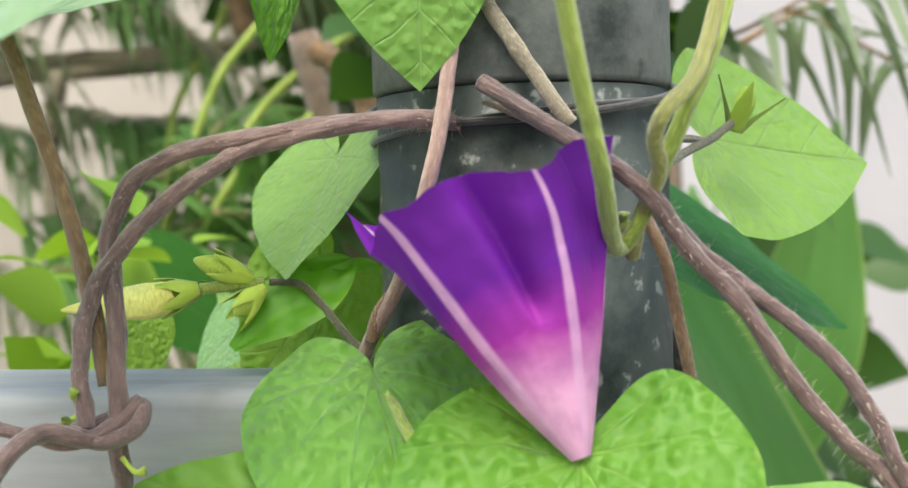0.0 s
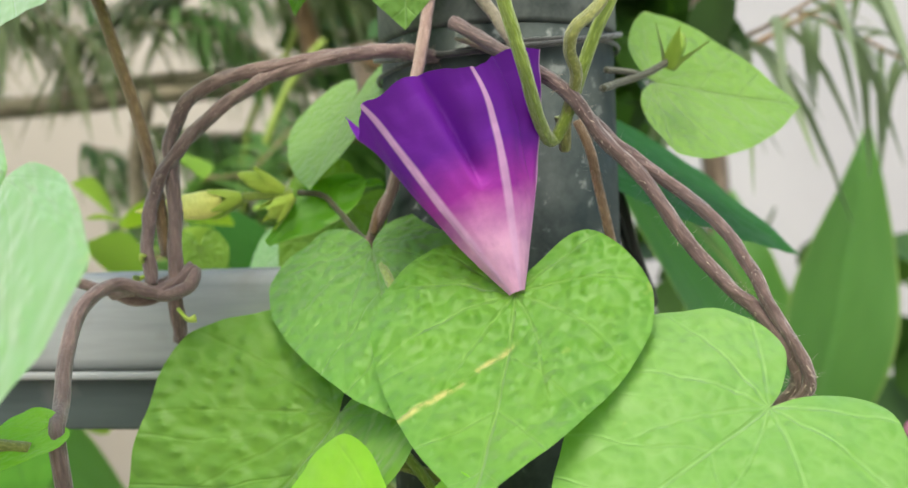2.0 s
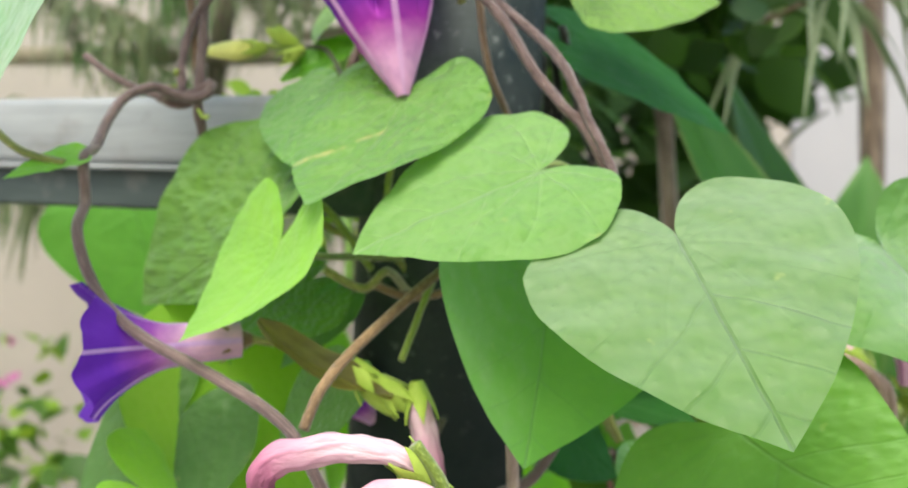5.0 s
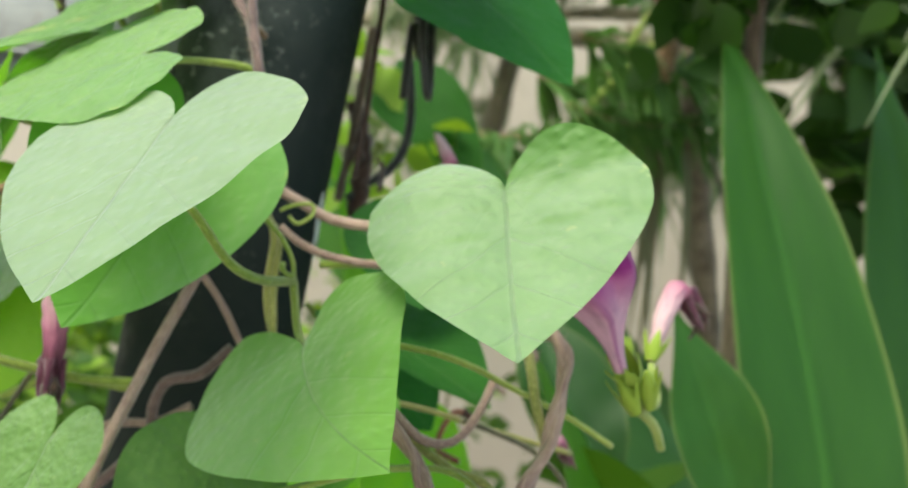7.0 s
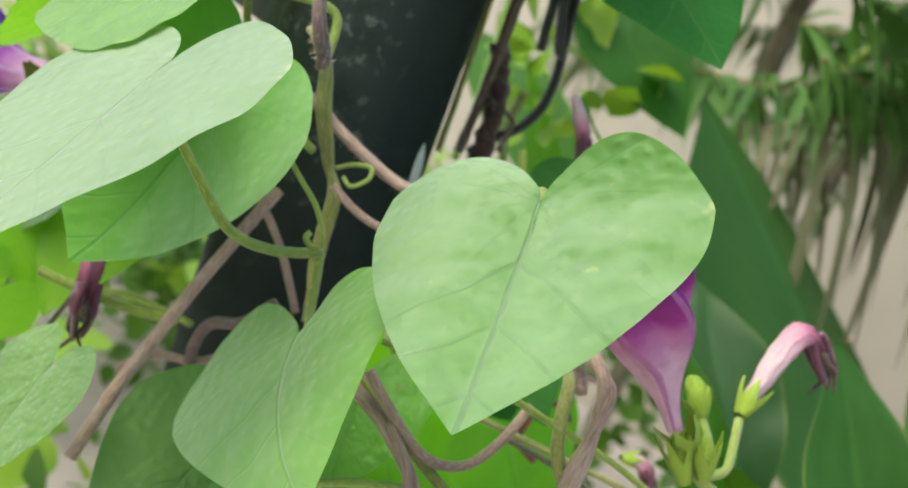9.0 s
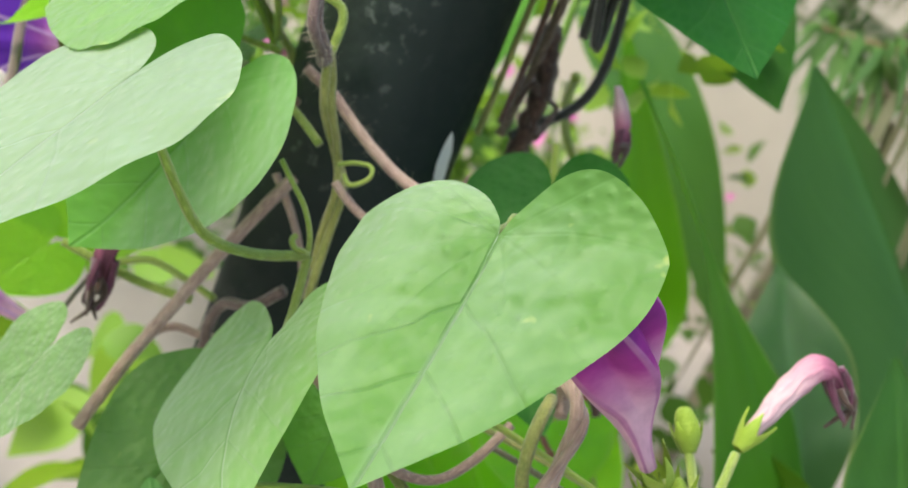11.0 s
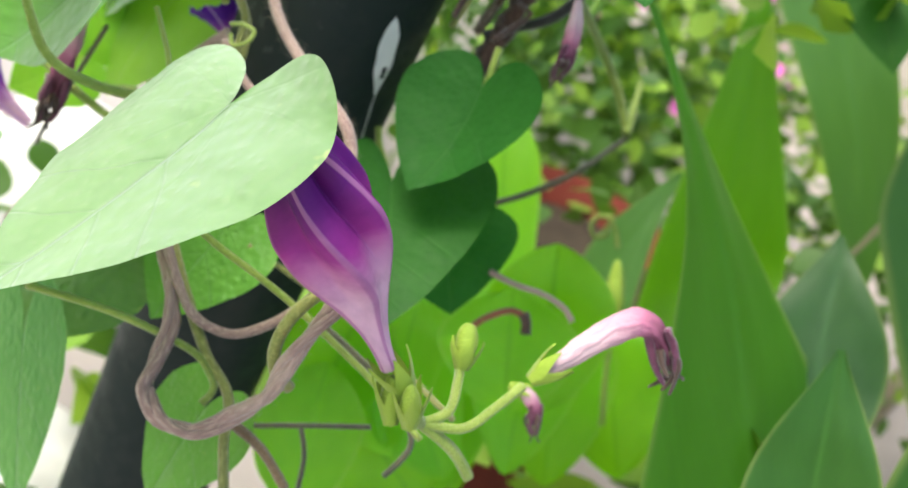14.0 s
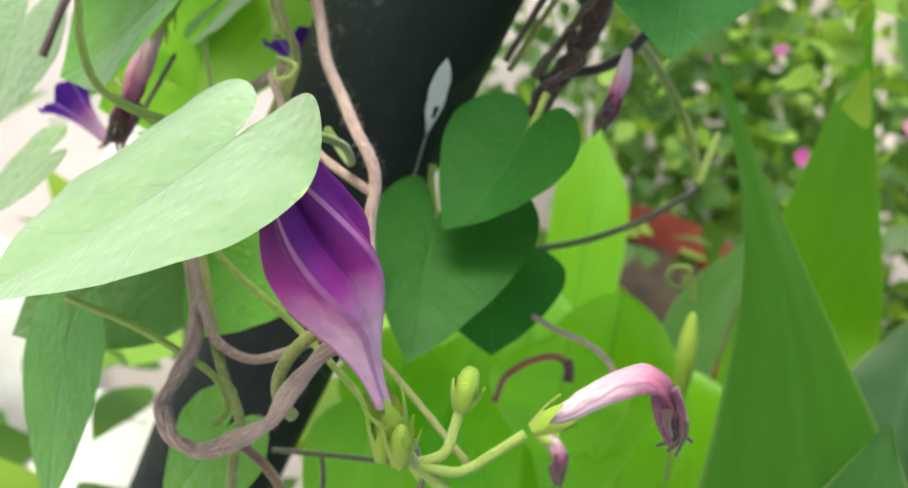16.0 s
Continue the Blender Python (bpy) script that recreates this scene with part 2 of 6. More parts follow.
M = {}
M["leaf"] = heart_leaf_material("leaf_green", (0.080, 0.240, 0.016), (0.125, 0.315, 0.026), (0.22, 0.41, 0.08), (0.15, 0.46, 0.010), 1.7, relief=0.92, fan_part=0.7, lines=0.42)
M["leaf_bitten"] = heart_leaf_material("leaf_green_mined", (0.064, 0.188, 0.006), (0.112, 0.254, 0.010), (0.27, 0.43, 0.09), (0.17, 0.44, 0.006), 1.6, 0.85, relief=0.85)
M["leaf_pale"] = heart_leaf_material("leaf_pale", (0.105, 0.260, 0.056), (0.150, 0.325, 0.078), (0.085, 0.22, 0.05), (0.16, 0.43, 0.03), 0.8, 0.0, 0.5, 0.10, relief=0.8, fan_part=0.3, lines=0.3)
M["leaf_fresh"] = heart_leaf_material("leaf_fresh", (0.125, 0.275, 0.020), (0.165, 0.33, 0.034), (0.27, 0.45, 0.11), (0.26, 0.52, 0.02), 0.6)
M["leaf_warm"] = heart_leaf_material("leaf_yellow_green", (0.100, 0.250, 0.026), (0.140, 0.300, 0.042), (0.27, 0.45, 0.14), (0.19, 0.45, 0.02), 1.0, 0.0, 0.4, 0.04, relief=0.7, lines=0.5)
M["leaf_grey"] = heart_leaf_material("leaf_grey_green", (0.078, 0.202, 0.038), (0.112, 0.252, 0.054), (0.050, 0.145, 0.030), (0.12, 0.34, 0.03), 0.8, 0.0, 0.40, 0.15, relief=0.85, fan_part=0.22, lines=0.28, specks=0.7)
M["leaf_speck"] = heart_leaf_material("leaf_green_speckled", (0.073, 0.192, 0.024), (0.106, 0.240, 0.036), (0.050, 0.150, 0.024), (0.13, 0.38, 0.02), 0.85, 0.0, 0.40, 0.20, relief=0.9, fan_part=0.25, lines=0.52, specks=0.8)
M["leaf_soft"] = heart_leaf_material("leaf_soft", (0.088, 0.285, 0.018), (0.125, 0.350, 0.032), (0.06, 0.21, 0.02), (0.14, 0.48, 0.012), 0.8, 0.0, 0.5, 0.10, relief=0.7, fan_part=0.3, lines=0.3)
M["leaf_lime"] = heart_leaf_material("leaf_young", (0.17, 0.41, 0.012), (0.24, 0.49, 0.026), (0.36, 0.56, 0.10), (0.30, 0.72, 0.015), 0.6, relief=0.6, fan_part=0.5, lines=0.2)
# darkened copy of the leaf: shade beside the post is in its colour
M["leaf_shade"] = heart_leaf_material("leaf_shaded", (0.014, 0.092, 0.009), (0.023, 0.122, 0.013), (0.08, 0.22, 0.04), (0.04, 0.21, 0.008), 0.35, 0.0, 0.04, 0.0, relief=0.7, fan_part=0.12, lines=0.4, specks=0.0, gloss=0.2)
M["canna"] = strap_leaf_material("canna_green", (0.042, 0.155, 0.014), (0.064, 0.200, 0.022), (0.13, 0.38, 0.012))
# canna green lowered to carry the shade inside the dense clump
M["canna_shade"] = strap_leaf_material("canna_shade_green", (0.022, 0.090, 0.008), (0.036, 0.125, 0.014), (0.07, 0.25, 0.008))
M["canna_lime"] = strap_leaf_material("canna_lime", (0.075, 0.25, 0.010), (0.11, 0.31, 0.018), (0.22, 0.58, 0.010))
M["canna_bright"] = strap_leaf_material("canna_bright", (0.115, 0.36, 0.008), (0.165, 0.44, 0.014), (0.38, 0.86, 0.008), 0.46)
M["canna_grey"] = strap_leaf_material("canna_blue_green", (0.034, 0.11, 0.03), (0.052, 0.14, 0.043), (0.08, 0.23, 0.02))
M["canna_mid"] = strap_leaf_material("canna_mid_green", (0.055, 0.155, 0.030), (0.075, 0.19, 0.04), (0.14, 0.36, 0.03))
M["canna_pale"] = strap_leaf_material("canna_pale_blue_green", (0.085, 0.21, 0.060), (0.115, 0.255, 0.080), (0.16, 0.38, 0.05))
M["leaf_dry"] = strap_leaf_material("dry_leaf", (0.10, 0.075, 0.018), (0.24, 0.22, 0.045), (0.22, 0.20, 0.03))
M["bush"] = island_leaf_material("bush_leaf", (0.04, 0.11, 0.016), (0.10, 0.215, 0.03), (0.13, 0.30, 0.018))
M["bush_lime"] = island_leaf_material("bush_leaf_lime", (0.16, 0.32, 0.03), (0.28, 0.44, 0.05), (0.34, 0.55, 0.03))
# bush leaf darkened so that deep shade is part of its colour
M["bush_shade"] = island_leaf_material("bush_leaf_shade", (0.02, 0.06, 0.012), (0.05, 0.12, 0.022), (0.07, 0.18, 0.01))
M["spray"] = island_leaf_material("spray_leaflet", (0.07, 0.16, 0.045), (0.14, 0.26, 0.08), (0.14, 0.30, 0.06), 0.6)
M["spray_dull"] = island_leaf_material("spray_leaflet_dull", (0.11, 0.15, 0.07), (0.19, 0.23, 0.11), (0.18, 0.26, 0.09), 0.6)
M["needle"] = island_leaf_material("conifer_leaflet", (0.06, 0.15, 0.035), (0.13, 0.26, 0.06), (0.12, 0.28, 0.04), 0.6)
M["needle_pale"] = island_leaf_material("conifer_leaflet_pale", (0.16, 0.22, 0.12), (0.26, 0.32, 0.20), (0.26, 0.36, 0.16), 0.6)
M["needle_dry"] = island_leaf_material("conifer_leaflet_dry", (0.16, 0.15, 0.09), (0.22, 0.24, 0.14), (0.18, 0.16, 0.07), 0.7)
M["stem_purple"] = stem_material("vine_purple", (0.10, 0.062, 0.060), (0.19, 0.125, 0.115))
M["stem_pink"] = stem_material("vine_pink", (0.29, 0.18, 0.16), (0.42, 0.30, 0.25))
M["stem_olive"] = stem_material("vine_olive", (0.20, 0.22, 0.05), (0.31, 0.30, 0.09))
M["stem_green"] = stem_material("stalk_green", (0.20, 0.29, 0.035), (0.30, 0.38, 0.07))
M["streak_lime"] = stem_material("streak_green", (0.20, 0.40, 0.05), (0.30, 0.52, 0.09))
M["stem_brown"] = stem_material("vine_brown", (0.16, 0.095, 0.045), (0.27, 0.17, 0.085))
M["twig"] = stem_material("twig_bark", (0.12, 0.085, 0.06), (0.24, 0.18, 0.13), 90.0, 0.8)
M["branch_pale"] = stem_material("pale_dusty_bark", (0.22, 0.19, 0.13), (0.33, 0.29, 0.21), 90.0, 0.8)
M["dry"] = stem_material("dry_tissue", (0.035, 0.017, 0.013), (0.10, 0.05, 0.032), 220.0, 0.8)
M["wilt_dark"] = stem_material("withered_petal", (0.075, 0.012, 0.035), (0.20, 0.045, 0.11), 180.0, 0.7)
M["hair"] = stem_material("pale_bristle", (0.42, 0.34, 0.27), (0.55, 0.46, 0.36), 100.0)
M["dark_stem"] = stem_material("thin_dark_stem", (0.045, 0.05, 0.022), (0.10, 0.09, 0.04), 150.0)
M["petal"] = petal_material("petal_violet", 0.5, (0.74, 0.40, 0.62), (0.42, 0.035, 0.36), (0.135, 0.010, 0.30), (0.72, 0.42, 0.66), 0.60, 0.0, 0.045)
M["petal_old"] = petal_material("petal_purple", 0.5, (0.78, 0.49, 0.66), (0.48, 0.05, 0.36), (0.14, 0.010, 0.20), (0.50, 0.20, 0.43), 0.65, 0.16, 0.05)
M["petal_blue"] = petal_material("petal_blue_violet", 0.1, (0.72, 0.44, 0.62), (0.40, 0.10, 0.45), (0.12, 0.02, 0.40), (0.62, 0.40, 0.74), 0.7, 0.14)
M["rust"] = stem_material("rust_red_stalk", (0.20, 0.05, 0.02), (0.32, 0.10, 0.04), 200.0)
M["sepal"] = stem_material("sepal_green", (0.30, 0.44, 0.045), (0.42, 0.54, 0.09), 120.0, 0.55, 0.1)
M["sepal_deep"] = stem_material("seed_case_green", (0.20, 0.34, 0.035), (0.30, 0.44, 0.06), 120.0, 0.55, 0.1)
M["bud"] = stem_material("bud_cream", (0.74, 0.74, 0.16), (0.84, 0.82, 0.30), 60.0, 0.55, 0.1)
M["magenta"] = stem_material("small_petal_magenta", (0.55, 0.08, 0.36), (0.70, 0.22, 0.50), 60.0)


def wilt_material():
    """Spent tube: pale pink near the base, streaked, dark and shrivelled at the end."""
    g = Graph("wilted_petal")
    uv = g.n("ShaderNodeUVMap").outputs[0]
    sep = g.n("ShaderNodeSeparateXYZ")
    g.t.links.new(uv, sep.inputs[0])
    v = g.math("ADD", sep.outputs[1], g.math("MULTIPLY", g.math("SUBTRACT", g.noise(8.0, 3.0, uv), 0.5), 0.16))
    color = g.mix(g.span(v, 0.35, 0.68), (0.64, 0.45, 0.49), (0.40, 0.14, 0.23))
    color = g.mix(g.span(v, 0.66, 0.86), color, (0.055, 0.012, 0.022))
    streak = g.math("SINE", g.math("ADD", g.math("MULTIPLY", sep.outputs[0], 44.0), g.math("MULTIPLY", g.noise(6.0, 3.0, uv), 14.0)))
    color = g.mix(g.math("MULTIPLY", g.span(streak, -0.4, 1.0), 0.22), color, (0.42, 0.13, 0.24))
    return g.out(color, rough=0.7, normal=g.bump(streak, 0.35, 0.0005), spec=0.25)


M["wilt"] = wilt_material()


def pole_material():
    """Dark green-black painted pipe, dusty, scuffed pale patches and lichen specks, made paler on its lit side."""
    g = Graph("pole_paint")
    c = g.coord()
    dust = g.math("ADD", g.math("MULTIPLY", g.span(g.noise(28.0, 7.0, c, 0.7), 0.38, 0.62), 0.65), g.math("MULTIPLY", g.span(g.noise(120.0, 5.0, c, 0.7), 0.40, 0.62), 0.3))
    speck = g.span(g.noise(240.0, 4.0, c), 0.60, 0.68)
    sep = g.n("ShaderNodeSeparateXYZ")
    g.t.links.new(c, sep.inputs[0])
    # dust shows on the side facing brighter surroundings; their light is put into the colour
    lit_side = g.span(g.math("ADD", g.math("MULTIPLY", sep.outputs[0], -14.0), g.math("MULTIPLY", sep.outputs[1], -16.0)), -0.25, 0.70)
    # fades to the plain dark paint towards the bottom
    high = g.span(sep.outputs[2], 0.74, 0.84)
    lit_side = g.math("MULTIPLY", lit_side, high)
    color = g.mix(g.math("MULTIPLY", lit_side, dust), (0.007, 0.014, 0.013), (0.115, 0.135, 0.128))
    color = g.mix(g.math("MULTIPLY", speck, g.math("MULTIPLY", lit_side, 0.6)), color, (0.36, 0.38, 0.36))
    return g.out(color, rough=g.span(dust, 0.0, 0.7, 0.42, 0.75), normal=g.bump(g.noise(260.0, 4.0, c), 0.25, 0.0005), spec=0.25)


def sleeve_material():
    g = Graph("weathered_sleeve")
    c = g.coord()
    k = g.span(g.noise(40.0, 7.0, c, 0.72), 0.36, 0.66)
    color = g.mix(k, (0.022, 0.034, 0.032), (0.15, 0.168, 0.158))
    color = g.mix(g.span(g.noise(120.0, 3.0, c), 0.62, 0.70, 0.0, 0.7), color, (0.015, 0.02, 0.018))
    return g.out(color, rough=0.62, normal=g.bump(g.noise(200.0, 4.0, c), 0.4, 0.0006), spec=0.4)


def metal_material(name, low, high, rough):
    g = Graph(name)
    c = g.coord()
    mp = g.n("ShaderNodeMapping")
    g.t.links.new(c, mp.inputs[0])
    mp.inputs["Scale"].default_value = (6.0, 60.0, 60.0)
    k = g.span(g.noise(4.0, 5.0, mp.outputs[0]), 0.3, 0.7)
    color = g.mix(k, low, high)
    color = g.mix(g.span(g.noise(45.0, 4.0, c), 0.58, 0.72, 0.0, 0.5), color, (0.16, 0.15, 0.14))
    return g.out(color, rough=rough, metal=0.05, normal=g.bump(g.noise(150.0, 3.0, c), 0.2, 0.0004))


def plaster_material(name, low, high, scale):
    g = Graph(name)
    c = g.coord()
    color = g.mix(g.span(g.noise(scale, 6.0, c), 0.3, 0.7), low, high)
    color = g.mix(g.span(g.noise(scale * 0.2, 4.0, c), 0.45, 0.75, 0.0, 0.35), color, tuple(0.7 * v for v in low))
    return g.out(color, rough=0.85, normal=g.bump(g.noise(scale * 25, 4.0, c), 0.4, 0.002), spec=0.25)


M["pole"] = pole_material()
M["sleeve"] = sleeve_material()
M["rail"] = metal_material("aluminium_rail", (0.205, 0.22, 0.23), (0.29, 0.305, 0.315), 0.5)
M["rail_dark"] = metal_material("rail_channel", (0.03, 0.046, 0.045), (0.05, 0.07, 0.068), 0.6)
M["wire"] = stem_material("black_cable", (0.008, 0.009, 0.009), (0.02, 0.02, 0.018), 80.0, 0.45)
M["lichen"] = plaster_material("white_paint_drip", (0.52, 0.53, 0.52), (0.70, 0.70, 0.68), 60.0)
M["paving"] = plaster_material("pinkish_concrete", (0.31, 0.275, 0.26), (0.41, 0.365, 0.345), 9.0)
M["wall"] = plaster_material("pinkish_plaster", (0.385, 0.35, 0.31), (0.48, 0.435, 0.39), 3.0)
M["white_wall"] = plaster_material("white_paint", (0.365, 0.36, 0.385), (0.44, 0.435, 0.46), 2.0)
M["terracotta"] = plaster_material("terracotta", (0.13, 0.022, 0.014), (0.18, 0.038, 0.024), 20.0)
M["soil"] = plaster_material("soil", (0.03, 0.022, 0.015), (0.075, 0.055, 0.035), 30.0)
M["stone"] = plaster_material("pale_stone", (0.55, 0.53, 0.50), (0.72, 0.70, 0.67), 18.0)

# ---- building blocks ----


def V(p):
    return Vector(p)


def link(name, me, mat, parent=None, label="", smooth=True):
    me.materials.append(mat)
    if smooth:
        me.polygons.foreach_set("use_smooth", [True] * len(me.polygons))
    ob = new(name, me)
    if parent is not None:
        ob.parent = parent
    if label:
        tagged(ob, label)
    return ob


def part(name, bm, mat, parent=None, label="", smooth=True):
    me = bpy.data.meshes.new(name)
    bm.to_mesh(me)
    bm.free()
    return link(name, me, mat, parent, label, smooth)


def thing(name, label, category, group="", kind=""):
    return tagged(new(name), label, category, group, kind)


def spline(pts, n):
    """Points along a Catmull-Rom curve through pts."""
    pts = [V(p) for p in pts]
    out = []
    for i in range(len(pts) - 1):
        a, b, c, d = pts[max(i - 1, 0)], pts[i], pts[i + 1], pts[min(i + 2, len(pts) - 1)]
        for k in range(n):
            t = k / n
            out.append(0.5 * ((2 * b) + (c - a) * t + (2 * a - 5 * b + 4 * c - d) * t * t + (3 * b - a - 3 * c + d) * t**3))
    out.append(pts[-1])
    return out


def frames(path):
    """A tangent and two normals at each point, carried along without twist."""
    out, up = [], None
    for i, p in enumerate(path):
        t = (path[min(i + 1, len(path) - 1)] - path[max(i - 1, 0)]).normalized()
        if up is None:
            up = t.orthogonal().normalized()
        up = (up - t * up.dot(t)).normalized()
        out.append((t, up, t.cross(up)))
    return out


def tube_mesh(name, pts, radius, n=8, ring=8, rough=0.08, ends=(1.0, 1.0), flute=0.0, spin=5.0, seed=0.0):
    """A closed tube with uneven thickness; radius is a number or a function of 0..1. v runs along it."""
    path = spline(pts, n)
    fr = frames(path)
    verts, faces, uvs = [], [], []
    last = len(path) - 1
    for i, (p, (t, a, b)) in enumerate(zip(path, fr)):
        s = i / last
        r = radius(s) if callable(radius) else radius
        r *= ends[0] + (ends[1] - ends[0]) * s
        for k in range(ring):
            w = 2 * math.pi * k / ring
            rr = r * (1 + rough * noise.noise(p * 260 + V((seed, k * 0.7, 0))) + flute * math.cos(3 * w + spin * s))
            verts.append(p + (a * math.cos(w) + b * math.sin(w)) * rr)
            uvs.append((k / ring, s))
    for i in range(last):
        for k in range(ring):
            k2 = (k + 1) % ring
            faces.append((i * ring + k, i * ring + k2, (i + 1) * ring + k2, (i + 1) * ring + k))
    faces.append(tuple(reversed(range(ring))))
    faces.append(tuple(last * ring + k for k in range(ring)))
    me = bpy.data.meshes.new(name)
    me.from_pydata([tuple(v) for v in verts], [], faces)
    layer = me.uv_layers.new(name="UVMap")
    for loop in me.loops:
        layer.data[loop.index].uv = uvs[loop.vertex_index]
    return me


def tube(name, pts, radius, mat, parent, label="", **k):
    return link(name, tube_mesh(name, pts, radius, **k), M[mat], parent, label)


def twist(pts, wide, turns, phase, n=6):
    """Points that wind round a guiding curve."""
    path = spline(pts, n)
    out = []
    for i, (p, (t, a, b)) in enumerate(zip(path, frames(path))):
        w = phase + turns * 2 * math.pi * i / (len(path) - 1)
        out.append(p + (a * math.cos(w) + b * math.sin(w)) * wide)
    return out[::2]


def hairs(name, pts, length, count, mat, parent, seed):
    """Fine bristles along a stem, joined into one mesh."""
    rng = random.Random(seed)
    path = spline(pts, 8)
    fr = frames(path)
    verts, faces = [], []
    for _ in range(count):
        i = rng.randrange(len(path))
        t, a, b = fr[i]
        w = rng.uniform(0, 2 * math.pi)
        out = (a * math.cos(w) + b * math.sin(w) + t * rng.uniform(-0.5, 0.5)).normalized()
        side = t.cross(out).normalized() * 0.00009
        p = path[i] + out * 0.0012 + t * rng.uniform(-0.001, 0.001)
        k = len(verts)
        verts += [tuple(p + side), tuple(p - side), tuple(p + out * length * rng.uniform(0.5, 1))]
        faces.append((k, k + 1, k + 2))
    me = bpy.data.meshes.new(name)
    me.from_pydata(verts, [], faces)
    ob = link(name, me, M[mat], parent, smooth=False)
    return tagged(ob, kind="stuff")


HALF = [(0, 0), (0.05, 0.35), (0.22, 0.85), (0.45, 1), (0.72, 0.75), (0.92, 0.3), (1, -0.08), (0.93, -0.28), (0.72, -0.52), (0.42, -0.76), (0.16, -0.91), (0, -1)]


def heart_outline(n):
    right = [(p.x, p.y) for p in spline([(x, y, 0) for x, y in HALF], n)]
    return right + [(-x, y) for x, y in reversed(right[1:-1])]


def heart_leaf(parent, stalk, tip, face, wl=0.62, wr=0.62, lobe=0.33, fl=0.05, fr=0.05, droop=0.1, side=0.0, mat="leaf", label="", petiole=None,
               petiole_mat="stem_green", thick=0.0011, pucker=1.0, fine=4, rings=12, seed=0.0, wave=0.004, curl=None, gape=0.0, cup=0.0):
    """Heart-shaped blade from the stalk's joint to the tip; face: the way the upper side looks. Halves fold by fl and fr and round off by cup,
    the tip bends by droop, the lobes by curl; lobe may differ from side to side, gape widens the notch."""
    lobes = lobe if isinstance(lobe, tuple) else (lobe, lobe)
    curl = -droop if curl is None else curl
    curls = curl if isinstance(curl, tuple) else (curl, curl)
    cups = cup if isinstance(cup, tuple) else (cup, cup)
    n0, t0 = V(stalk), V(tip)
    ydir = n0 - t0
    size = ydir.length
    ydir.normalize()
    nz = V(face)
    nz = (nz - ydir * nz.dot(ydir)).normalized()
    xdir = ydir.cross(nz)
    edge = heart_outline(fine)
    centre = (0.0, -0.25)
    verts, uvs, faces = [], [], []

    def put(x, y, r):
        u, v = x, y
        if y > 0:
            x += gape * y * (1 - abs(x)) * (1 if x > 0 else -1 if x < 0 else 0)
            y *= lobes[0] if x < 0 else lobes[1]
        x = x * (wl if x < 0 else wr)
        x += side * min(y, 0) ** 2
        z = (fl if x < 0 else fr) * (math.sqrt(x * x + 0.008) - 0.0894) + cups[x > 0] * x * x + (curls[x > 0] if y > 0 else -droop) * y * y
        ax = abs(x)
        ribs = 0.5 + 0.5 * math.cos(2 * math.pi * (-y - 0.85 * ax) / 0.27)
        fade = min(1.0, ax / 0.10) * max(0.0, 1 - r**4)
        z += pucker * 0.007 * ribs * fade
        z += pucker * 0.020 * noise.noise(V((x * 7 + seed, y * 7, seed * 1.7))) * (0.4 + 0.6 * r)
        z += pucker * 0.011 * noise.noise(V((x * 17 + seed, y * 17, seed))) * fade
        z += wave * math.sin(9 * math.atan2(x, y + 0.25) + seed) * r**3
        z -= 0.002 * max(0.0, 1 - ax / 0.03) * (1 if -1 < y < 0 else 0)
        verts.append(tuple(n0 + (xdir * x + ydir * y + nz * z) * size))
        uvs.append((0.5 + 0.31 * u, 0.72 + 0.5 * (v * 0.33 if v > 0 else v)))

    put(*centre, 0.0)
    for k in range(1, rings + 1):
        r = k / rings
        for ex, ey in edge:
            put(ex * r, centre[1] + (ey - centre[1]) * r, r)
    m = len(edge)
    for i in range(m):
        faces.append((0, 1 + (i + 1) % m, 1 + i))
    for k in range(rings - 1):
        for i in range(m):
            a, b = 1 + k * m + i, 1 + k * m + (i + 1) % m
            faces.append((a, b, b + m, a + m))
    me = bpy.data.meshes.new("leaf")
    me.from_pydata(verts, [], faces)
    layer = me.uv_layers.new(name="UVMap")
    for loop in me.loops:
        layer.data[loop.index].uv = uvs[loop.vertex_index]
    ob = link("leaf", me, M[mat], parent, label)
    if petiole:
        pts = [n0 - nz * (thick * 1.5 + 0.0002) - ydir * 0.003, n0 - nz * (thick * 1.7 + 0.0004) + ydir * 0.001] + [V(p) for p in petiole]
        tube("petiole", pts, lambda s: thick * (0.85 + 0.3 * s), petiole_mat, ob, ring=7)
    return ob


